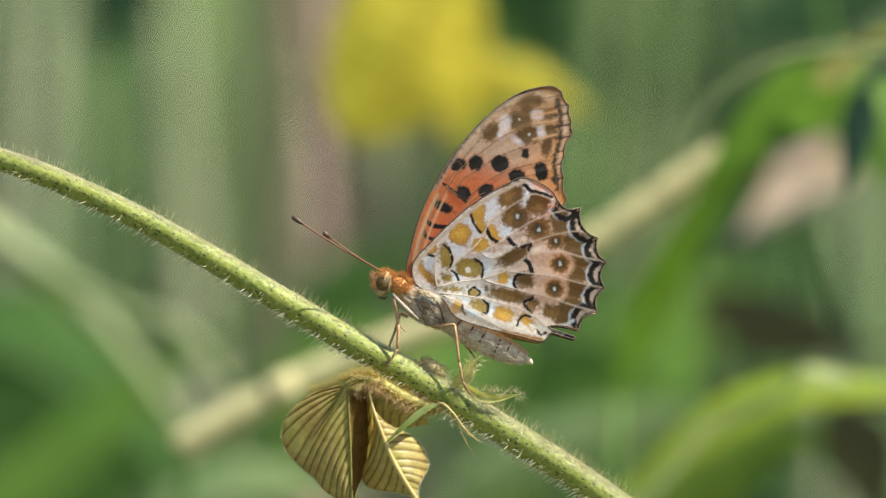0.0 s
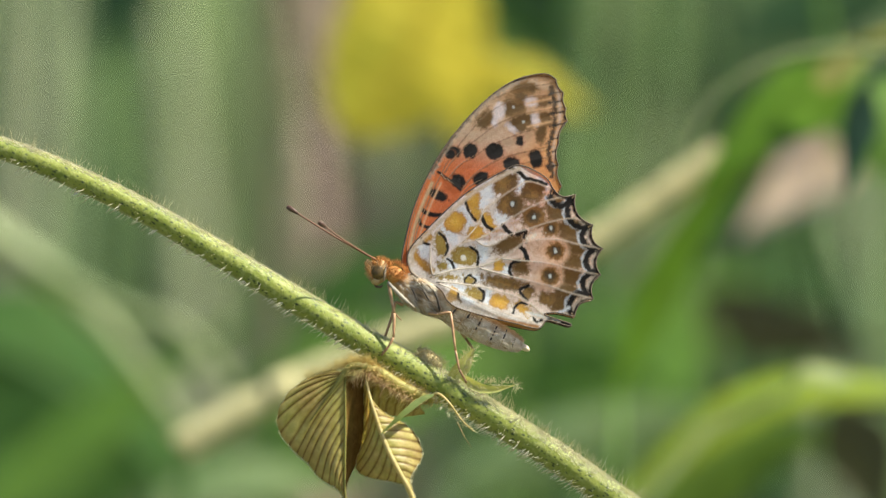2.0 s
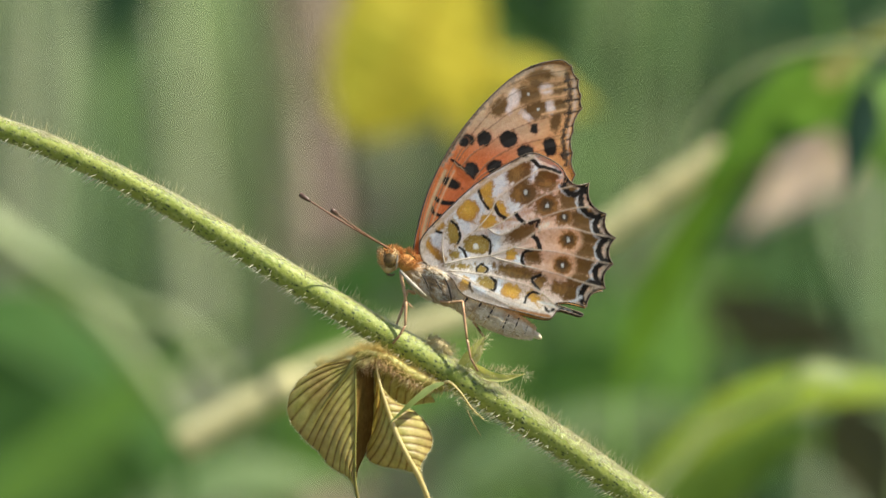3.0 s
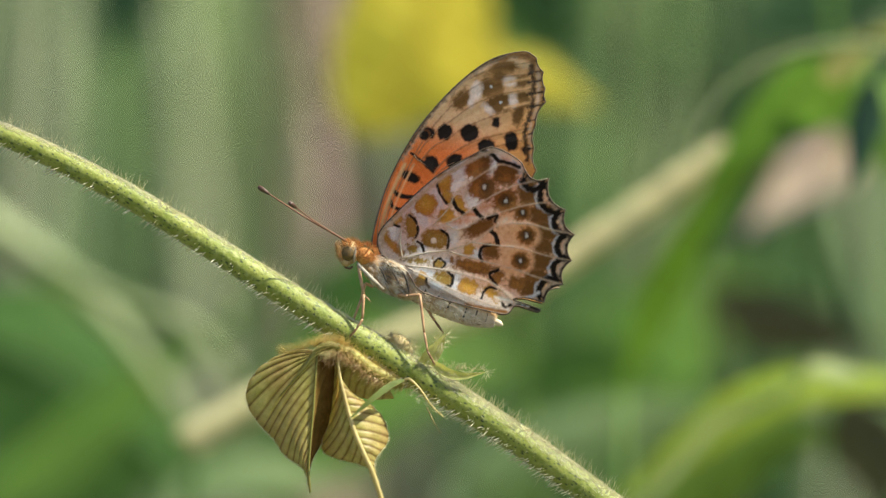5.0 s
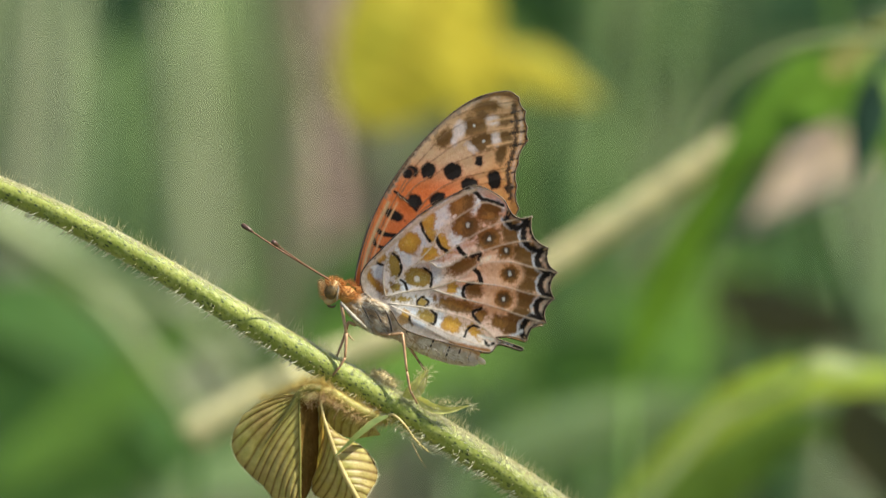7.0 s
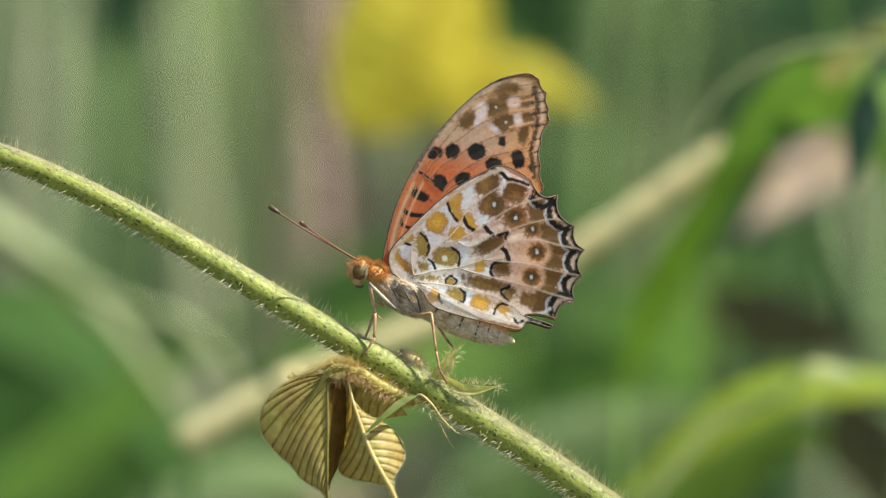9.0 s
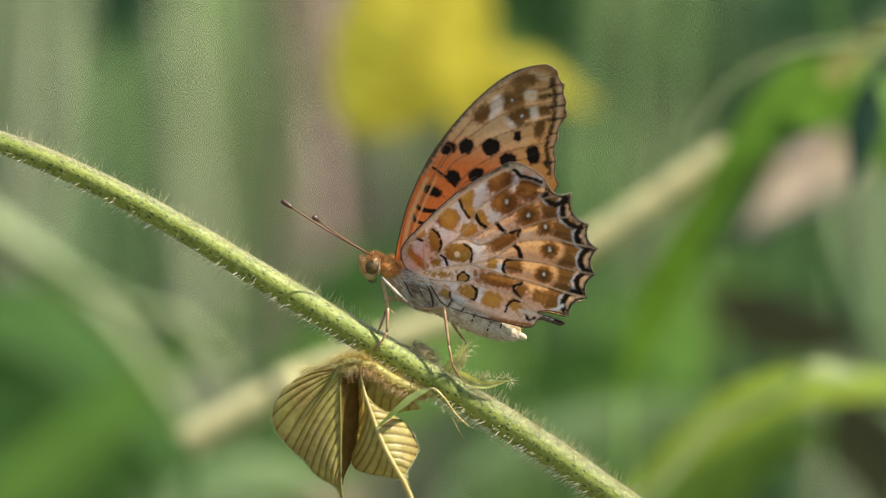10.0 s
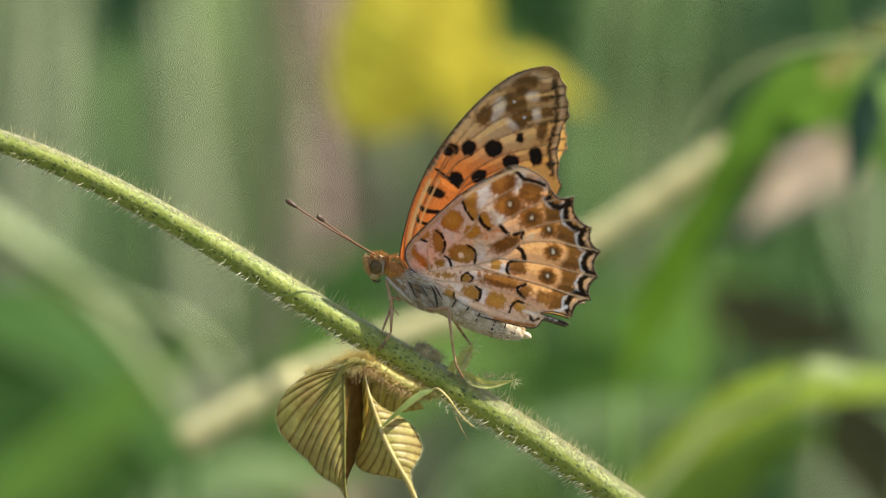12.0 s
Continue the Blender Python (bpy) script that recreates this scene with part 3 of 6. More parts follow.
    return w.c, w.t


def make_butterfly():
    b = thing("butterfly", "orange and silver fritillary butterfly with dark spots, perched on a stem", "butterfly", plan(*HINGE))
    costa = [(757, 480), (736, 464), (744, 410), (766, 340), (808, 262), (868, 190), (930, 141), (988, 125), (1012, 135)]
    fore = [tuple(q) for q in spline(costa, 12)]
    fore += scallops([(1012, 135), (1025, 159), (1029, 187), (1031, 210), (1015, 250), (1014, 288), (1019, 326)], 0.13, 8)[1:]
    fore += [tuple(q) for q in spline([(1019, 326), (1000, 356), (930, 410), (840, 456), (757, 480)], 10)][1:-1]
    hind = [tuple(q) for q in spline([(768, 486), (750, 470), (748, 438), (780, 400), (846, 340), (910, 302), (945, 289), (988, 309), (1004, 332)], 10)]
    hind += scallops([(1004, 332), (1043, 341), (1073, 396), (1090, 438), (1086, 484), (1073, 526), (1040, 557)], 0.23)[1:]
    hind += [tuple(q) for q in spline([(1040, 557), (1018, 551), (1002, 549), (986, 552), (1010, 561), (1032, 569), (1030, 573), (1010, 567), (990, 563), (974, 577), (930, 568), (870, 553), (822, 535), (800, 505), (768, 486)], 8)][1:-1]
    made = {}
    for key, outline, paint, veins in (("forewing", fore, paint_fore, FORE_VEINS), ("hindwing", hind, paint_hind, HIND_VEINS)):
        made[key] = wing_mesh(key, outline, paint, veins)
        for far in (False, True):
            mesh = made[key]
            if far:
                # the far pair shows its orange upper side
                mesh = mesh.copy()
                upper = np.empty(4 * len(mesh.vertices))
                mesh.color_attributes["through_tint"].data.foreach_get("color", upper)
                upper = np.repeat(upper.reshape(-1, 4).max(1, where=[True, True, True, False], initial=0), 4) * np.tile((0.80, 0.38, 0.08, 1), len(mesh.vertices))
                mesh.color_attributes["scales"].data.foreach_set("color", upper)
            w = link(key, mesh, M_WING, b, "spotted %s, %s" % (key, "far side" if far else "silver-marked underside"))
            if far:
                w.scale = (1, -1, 1)
            made[key, far] = w
            for line, r in veins:
                path = []
                smooth = spline(line, 6)
                for q in smooth:
                    xz = wing_xz(q)
                    reach = xz @ np.array([0.469, 0.883])
                    path.append((xz[0] * U, (swell(xz @ np.array([0.883, -0.469]), reach) + 0.35 * r) * U, xz[1] * U))
                n = len(path)
                tube("vein", path, [U * r * (0.66 - 0.54 * (i / n) ** 0.7) for i in range(n)], M_VEIN if key == "hindwing" else M_VEIN_FORE, w, sides=6)
            loop = wing_xz(np.array(outline))
            rim = [(q[0] * U, swell(q @ np.array([0.883, -0.469]), q @ np.array([0.469, 0.883])) * U, q[1] * U) for q in loop]
            tube("rim", rim + rim[:1], [1.3 * U] * (len(rim) + 1), M_RIM, w, sides=5)
    made["hindwing", False].location = (0, -5 * U, 0)
    made["hindwing", True].location = (0, 5 * U, 0)
    return b, made


def own(x, y, depth=0.0):
    """Plan to the butterfly's own space; depth in plan units, away from the eye."""
    a, c = flat_pt(x, y)
    return Vector((a * U, depth * U, c * U))


def lumpy(name, centre, size, turn, material, parent, label="", lump=0.06, seed=0.0):
    """A rounded form, centre and half sizes in plan units, turned in the plan."""
    bm = bmesh.new()
    bmesh.ops.create_icosphere(bm, subdivisions=4, radius=1.0)
    m = Matrix.Translation(own(*centre)) @ Matrix.Rotation(radians(turn), 4, "Y") @ Matrix.Diagonal((size[0] * U, size[1] * U, size[2] * U, 1))
    for v in bm.verts:
        v.co = m @ (v.co * (1 + lump * noise.noise(v.co * 2.2 + Vector((seed, 0, 0)))))
    return part(name, bm, material, parent, label)


def fur(name, centre, size, turn, lean, count, length, material, parent, label, seed, width=0.5, keep=None):
    """Short hairs over a rounded form, combed along lean."""
    rng = random.Random(seed)
    m = Matrix.Translation(own(*centre)) @ Matrix.Rotation(radians(turn), 4, "Y") @ Matrix.Diagonal((size[0] * U, size[1] * U, size[2] * U, 1))
    roots = []
    for _ in range(count):
        d = Vector((rng.gauss(0, 1), rng.gauss(0, 1), rng.gauss(0, 1))).normalized()
        if d.y > 0.5 or (keep and not keep(d)):
            continue
        at = m @ d
        out = (at - m.translation).normalized()
        way = (out * 0.7 + Vector(lean) + Vector((rng.gauss(0, 0.3), rng.gauss(0, 0.3), rng.gauss(0, 0.3)))).normalized()
        roots.append((at - out * U, way * U * length * rng.uniform(0.6, 1.3), U * width, Vector((0, 0, 0))))
    v, f = [], []
    hair_data(roots, v, f)
    ob = link(name, mesh_of(name, v, f), material, parent, label, smooth=False)
    return tagged(ob, kind="stuff")


def make_body(b):
    # abdomen: a tapered, ringed tube that swings at the waist, with its markings and tip
    root = own(785, 515, 12)

    def tail(x, y, deep=0.0):
        return own(x, y, deep) - root

    line = spline([(776, 508, 12), (815, 532, 11), (850, 556, 9), (890, 579, 7), (925, 594, 6), (950, 603, 6)], 10)
    n = len(line)
    radii = []
    for i in range(n):
        t = i / (n - 1)
        r = np.interp(t, [0, 0.2, 0.5, 0.75, 0.92, 1], [24, 28, 26, 20.5, 13, 8])
        radii.append(U * r * (1 + 0.035 * abs(math.sin(t * math.pi * 8))))
    abdomen = tube("abdomen", [tail(*q) for q in line], radii, M_BODY, b, "silvery cream and tan scaled abdomen with dark ticks", 28)
    abdomen.location = root
    bm = bmesh.new()
    bmesh.ops.create_icosphere(bm, subdivisions=3, radius=1.0)
    m = Matrix.Translation(tail(953, 606, 3)) @ Matrix.Rotation(radians(25), 4, "Y") @ Matrix.Diagonal((10 * U, 6 * U, 6 * U, 1))
    for q in bm.verts:
        q.co = m @ (q.co * (1 + 0.2 * noise.noise(q.co * 2.6)))
    part("abdomen_tip", bm, M_FUR_GREY, abdomen, "cream tufted tip")

    def skin(i, round_):
        """A place on the skin: step along, and turn about the line from the side that faces the eye (0) to the back (positive) or belly."""
        along = np.array(line[min(i + 1, n - 1)]) - np.array(line[max(i - 1, 0)])
        along = Vector((along[0], 0, -along[1])).normalized()
        up = Vector((-along.z, 0, along.x))
        out = up * math.sin(round_) + Vector((0, -1, 0)) * math.cos(round_)
        return tail(*line[i]) + out * radii[i], out, along

    rng = random.Random(2)
    # short dark ticks in rows round the segments, thickest along the flank
    for k in range(34):
        seg = (14, 19, 25, 31, 37, 42)[k % 6]
        at, out, along = skin(seg + (k % 2), 0.32 + rng.gauss(0, 0.13) if k < 18 else rng.uniform(-0.5, 0.95))
        bm = bmesh.new()
        bmesh.ops.create_icosphere(bm, subdivisions=2, radius=1.0)
        side = along.cross(out)
        size = (rng.uniform(1.0, 1.9), 1.0, rng.uniform(1.5, 4.2))
        m = Matrix((along, out, side)).transposed().to_4x4()
        m.translation = at
        m = m @ Matrix.Diagonal((size[0] * U, size[1] * U, size[2] * U, 1))
        for q in bm.verts:
            q.co = m @ (q.co * (1 + 0.3 * noise.noise(q.co * 1.7 + Vector((k * 3.0, 0, 0)))))
        part("marking", bm, M_MARK, abdomen)
    for i in (13, 19, 25, 31, 37, 42):
        way = (Vector(tail(*line[i + 1])) - Vector(tail(*line[i]))) * 0.3
        tube("segment_line", [tail(*line[i]), tail(*line[i]) + way], [radii[i] * 1.012, radii[i] * 1.012], M_FUR_TAN, abdomen, "", 28)
    # flat-lying scales, silvery on the flank and brown along the back
    for key, mat, low, high, count, label, seed in (("silver_scales", M_FUR_GREY, -0.4, 0.75, 900, "silvery white scales", 51), ("brown_scales", M_FUR_TAN, 0.7, 1.5, 700, "tan hairs along the back", 52),
                                                    ("belly_down", M_FUR_GREY, -1.4, -0.3, 900, "tan scales of the belly", 53)):
        rng = random.Random(seed)
        rows = []
        for _ in range(count):
            i = rng.randrange(8, n - 2)
            at, out, along = skin(i, rng.uniform(low, high))
            if key == "silver_scales" and noise.noise(at * 900) < -0.05:
                continue
            rows.append((at - out * 0.6 * U, (along + out * 0.1 + Vector((rng.gauss(0, 0.2), rng.gauss(0, 0.1), rng.gauss(0, 0.2)))).normalized() * U * rng.uniform(4, 8), 0.8 * U, Vector((0, 0, 0))))
        hv, hf = [], []
        hair_data(rows, hv, hf)
        tagged(link(key, mesh_of(key, hv, hf), mat, abdomen, label, False), kind="stuff")
    # thorax, head and what they carry
    lumpy("thorax", (764, 511, 8), (58, 28, 25), 33, M_FUR_TAN, b, "grey furry thorax", 0.08)
    # fur in slanting bands from the collar to the waist
    bands = ((-9, -0.70, M_FUR_TAN, "tan_fur"), (-0.70, -0.48, M_FUR_PALE, "pale_fur"), (-0.48, -0.36, M_FUR_TAN, "tan_fur"), (-0.36, -0.12, M_FUR_PALE, "pale_fur"), (-0.12, -0.04, M_FUR_BROWN, "brown_fur"),
             (-0.04, 0.08, M_FUR_TAN, "tan_fur"), (0.08, 0.30, M_FUR_PALE, "pale_fur"), (0.30, 0.37, M_FUR_BROWN, "brown_fur"), (0.37, 0.50, M_FUR_TAN, "tan_fur"), (0.50, 9, M_FUR_PALE, "pale_fur"))
    for k, (low, high, mat, key) in enumerate(bands):
        def band(q, low=low, high=high):
            s = q.x + 0.35 * q.z + 0.28 * noise.noise(Vector((q.x * 3, q.y * 2, q.z * 4)))
            return low - 0.05 < s < high + 0.05
        fur(key, (764, 511, 8), (58, 28, 25), 33, (1.3, 0, -0.8), 4200, 14, mat, b, "combed %s" % key.replace("_", " "), 3 + k, 0.5, band)
    for pts, r in ((((748, 496, -22), (756, 508, -25), (763, 524, -25)), 1.5), (((790, 504, -26), (797, 518, -25), (801, 534, -22), (802, 544, -18)), 2.2), (((772, 504, -27), (778, 514, -28), (784, 526, -26)), 1.2)):
        path = [own(*q) for q in spline(pts, 5)]
        tube("fur_parting", path, [U * r * math.sin(math.pi * (0.06 + 0.9 * i / len(path))) * (1 + 0.3 * noise.noise(Vector((i, r, 0)))) for i in range(len(path))], M_MARK, b, "", 8)
    lumpy("wing_base", (774, 494, -18), (20, 6, 6), 24, M_FUR_TAN, b, "pale tufted wing joint", 0.2, 7.0)
    fur("joint_tuft", (774, 494, -18), (20, 6, 6), 24, (0.9, -0.2, -0.5), 420, 10, M_FUR_PALE, b, "pale tuft", 31, 0.45)
    lumpy("collar", (723, 478, 0), (18, 21, 15), 30, M_FUR_ORANGE, b, "orange furry collar", 0.08)
    fur("collar_fur", (724, 474, 0), (20, 23, 18), 30, (0.5, 0, 0.1), 900, 11, M_FUR_ORANGE, b, "orange hairs", 4, keep=lambda d: d.z > -0.5)
    lumpy("head", (696, 472, 0), (18, 20, 21), 15, M_FACE, b, "small furry head", 0.05)
    fur("head_fur", (698, 466, 0), (18, 20, 17), 15, (0.2, 0, 0.5), 800, 9, M_FUR_ORANGE, b, "orange crown hairs", 5, keep=lambda d: d.z > 0.05)
    lumpy("eye", (694, 473, -12), (12.5, 10, 14), 8, M_EYE, b, "large amber compound eye", 0.0)
    tube("palp", [own(690, 490, -10), own(680, 476, -12), own(676, 462, -12), own(671, 455, -12)], [3 * U, 4.8 * U, 4.2 * U, 1.0 * U], M_FUR_ORANGE, b, "pale furry palp")
    tube("palp", [own(690, 490, 10), own(682, 476, 11), own(679, 462, 11), own(674, 454, 11)], [3 * U, 4.5 * U, 4.2 * U, 1.0 * U], M_FUR_ORANGE, b, "pale furry palp")
    fur("palp_fur", (681, 470, -11), (8, 6, 18), -14, (-0.7, -0.2, 0.5), 500, 6, M_FUR_TAN, b, "tan bristles of the palps", 41, 0.4)
    lumpy("eye_rim", (706, 475, -15), (1.8, 5, 14), 8, M_SILVER_FUR, b, "silvery rim behind the eye", 0.1)
    lumpy("chin", (690, 487, -6), (10, 10, 9), 30, M_FACE, b, "beige chin", 0.1)
    tube("folded_foreleg", [own(711, 490, -21), own(722, 503, -25), own(738, 519, -27), own(757, 536, -24)], [2 * U, 3.2 * U, 3.4 * U, 1.6 * U], M_SILVER_FUR, b, "silvery foreleg folded against the chest", 10)
    tube("proboscis", [own(686, 491, -2), own(690, 498, -4), own(697, 500, -4), own(702, 496, -3)], [2.5 * U, 2.4 * U, 2.0 * U, 1.5 * U], M_CLUB, b, "dark coiled proboscis")
    for tip, root, near in (((533, 355, 50), (692, 452, 6), False), ((593, 384, -70), (694, 453, -6), True)):
        pts = [tuple(np.array(root) + (np.array(tip) - np.array(root)) * t + np.array((0, 3.0, 0)) * math.sin(math.pi * t)) for t in np.linspace(0, 1, 26)]
        shaft = tube("antenna", [own(*q) for q in pts[:-2]], [U * (1.6 - 0.45 * i / 24 + 0.18 * (i % 2)) for i in range(24)], M_ANTENNA, b, "slender red-brown antenna", 8)
        tube("club", [own(*q) for q in pts[-4:]] + [own(*(np.array(pts[-1]) + (np.array(pts[-1]) - np.array(pts[-2])) * 0.3))],
             [1.8 * U, 3.6 * U, 4.6 * U, 4.0 * U, 1.0 * U], M_CLUB, shaft, "dark club", 10)
    # legs: thigh, shin and foot, the feet on the stem's skin
    legs = [
        [(712, 494, -14), (722, 545, -25), (720, 588, -28), (711, 604, -29), (698, 620, -28.5)],
        [(738, 532, 6), (724, 526, 8), (716, 556, 9), (704, 588, 6), (702, 596, 4)],
        [(782, 546, -12), (800, 548, -20), (821, 545, -26), (829, 612, -34), (835, 645, -37), (848, 669, -34)],
        [(812, 545, 12), (834, 572, 14), (847, 592, 12), (863, 614, 9)],
    ]
    for leg in legs:
        pts = [own(*q) for q in leg]
        for i, (a, c) in enumerate(zip(pts[:-1], pts[1:])):
            t = i / (len(pts) - 1)
            r0 = U * (3.2 - 1.5 * t)
            mids = [a.lerp(c, s) for s in np.linspace(0, 1, 5)]
            tube("leg_segment", mids, [r0 * 0.85, r0, r0 * 0.95, r0 * 0.85, r0 * 0.8], M_FOOT if i == len(pts) - 2 else M_LEG, b, "", 8)
    tube("spur", [own(722, 545, -22), own(729, 552, -23), own(735, 559, -23)], [1.6 * U, 1.3 * U, 0.5 * U], M_LEG, b, "", 6)
    return abdomen


# ---- vine ----
STEM_AT = (788.5, 687.5)


def vine_pt(x, y, depth=0.0):
    return Vector(((x - STEM_AT[0]) * U, depth * U, (STEM_AT[1] - y) * U))


STEM_LINE = [(-900, 60), (-600, 70), (-300, 135), (0, 241), (100, 278), (200, 323), (300, 375), (400, 433), (500, 494), (640, 579), (800, 672),
             (900, 734), (1000, 798), (1100, 868), (1250, 978), (1500, 1190), (1800, 1600), (2000, 2600), (2050, 4600), (2050, 7900)]


def leafy(name, spine, widths_a, widths_b, way_a, way_b, ribs, arch, depth_amp, material, parent, label="", steps=96, across=14, tint=0.5, droop=(0, 0, 0), serrate=0.0, sharp=6):
    """A blade on a spine of 3D points: half widths along it on both sides, the direction in which each side spreads,
    ribs corrugated along the spreading direction. Lengths as in the spine."""
    line = spline(spine, max(2, steps // (len(spine) - 1)))
    n = len(line)
    verts, faces, cols = [], [], []
    us = np.linspace(-1, 1, 2 * across + 1)
    for i, s in enumerate(line):
        t = i / (n - 1)
        along = line[min(i + 1, n - 1)] - line[max(i - 1, 0)]
        along = along / np.linalg.norm(along)
        for u in us:
            k = np.linspace(0, 1, len(widths_a if u < 0 else widths_b))
            w = np.interp(t, k, widths_a if u < 0 else widths_b)
            way = way_a if u < 0 else way_b
            ways = np.array(way, float).reshape(-1, 3)
            d = np.array([np.interp(t, np.linspace(0, 1, len(ways)), ways[:, q]) for q in range(3)])
            d = d / np.linalg.norm(d)
            nor = np.cross(along, d) * (1 if u > 0 else -1)
            nor = nor / max(np.linalg.norm(nor), 1e-9)
            a = abs(u)
            wave = math.cos(2 * math.pi * ribs * t + a * 1.2 + 0.9 * noise.noise(Vector((t * 6, a * 2.5, 4))))
            edge = 1 + serrate * math.sin(2 * math.pi * ribs * 3 * t)
            p = s + d * a * w * edge + nor * (depth_amp * wave * min(1, w / (40 * depth_amp)) * min(1, a * 4) * min(1, (1 - a) * 3 + 0.3)) - along * arch * math.sin(math.pi * a) * w + np.array(droop) * a * a * w * (u < 0)
            p = p + nor * 0.05 * w * noise.noise(Vector((t * 3, u * 2, w * 7)))
            verts.append(p)
            rib = 0.5 + 0.5 * wave
            line_ = rib ** sharp
            v = 1 - tint * line_ - 0.15 * tint * (a < 0.08)
            v *= 1 + 0.10 * noise.noise(Vector((t * 40, u * 9, 1))) + 0.12 * noise.noise(Vector((t * 5, u * 3, 8)))
            cols.append((v, v ** 1.3, v ** 1.7, 1))
    m = len(us)
    for i in range(n - 1):
        for j in range(m - 1):
            faces.append((i * m + j, i * m + j + 1, (i + 1) * m + j + 1, (i + 1) * m + j))
    me = mesh_of(name, verts, faces)
    layer = me.color_attributes["ribs"]
    layer.data.foreach_set("color", np.array(cols).ravel())
    return link(name, me, material, parent, label)


def folded(rows, ribs, bow, material, parent, label, quilt=2.2, steps=16, across=24):
    """One half of a folded leaf: rows of a place on its midrib and one on its margin, in plan units, joined by bowed side ribs
    between which the blade swells like a quilt."""
    line = spline(rows, steps)
    n = len(line)
    verts, faces, cols = [], [], []
    for i, q in enumerate(line):
        s = i / (n - 1)
        a, c = np.array(q[:3]), np.array(q[3:])
        way = c - a
        long = np.linalg.norm(way)
        flat = np.array((-way[1], way[0], 0.0)) / max(long, 1e-6)
        phase = ribs * s + 0.06 * noise.noise(Vector((s * 9, 2, ribs)))
        for k in range(across + 1):
            u = k / across
            wob = phase + 0.10 * noise.noise(Vector((s * 7, u * 2.5, 4)))
            rib = 0.5 + 0.5 * math.cos(2 * math.pi * wob)
            # thin cross veins between the side ribs
            cross = max(0.0, math.cos(2 * math.pi * (u * long / 11 + 0.35 * math.sin(2 * math.pi * wob) + noise.noise(Vector((s * 5, u * 4, 9)))))) ** 10
            swell_ = (quilt * (1 - rib ** 2) - 0.3 * cross) * min(1, long / 40) * min(1, u * 5) * min(1, (1 - u) * 4 + 0.25)
            p = a + way * u + flat * bow * math.sin(math.pi * u) * min(1, long / 90) + np.array((0, 0, -swell_ - 5 * math.sin(math.pi * u) * min(1, long / 60)))
            p = p + flat * 0.9 * math.sin(2 * math.pi * wob * 1) * u ** 6
            verts.append(vine_pt(p[0], p[1], p[2]))
            v = 1 - 0.58 * rib ** 6 * min(1, u * 6 + 0.3) - 0.10 * cross - 0.22 * max(0, u - 0.93) / 0.07
            v *= 1 + 0.10 * noise.noise(Vector((s * 40, u * 12, 1))) + 0.16 * noise.noise(Vector((s * 6, u * 4, 8)))
            g = 1 + 0.18 * noise.noise(Vector((s * 4, u * 3, 2)))
            cols.append((v, v ** 1.25 * g, v ** 1.6, 1))
    m = across + 1
    for i in range(n - 1):
        for k in range(across):
            faces.append((i * m + k, i * m + k + 1, (i + 1) * m + k + 1, (i + 1) * m + k))
    me = mesh_of("folded_half", verts, faces)
    me.color_attributes["ribs"].data.foreach_set("color", np.array(cols).ravel())
    return link("folded_half", me, material, parent, label)


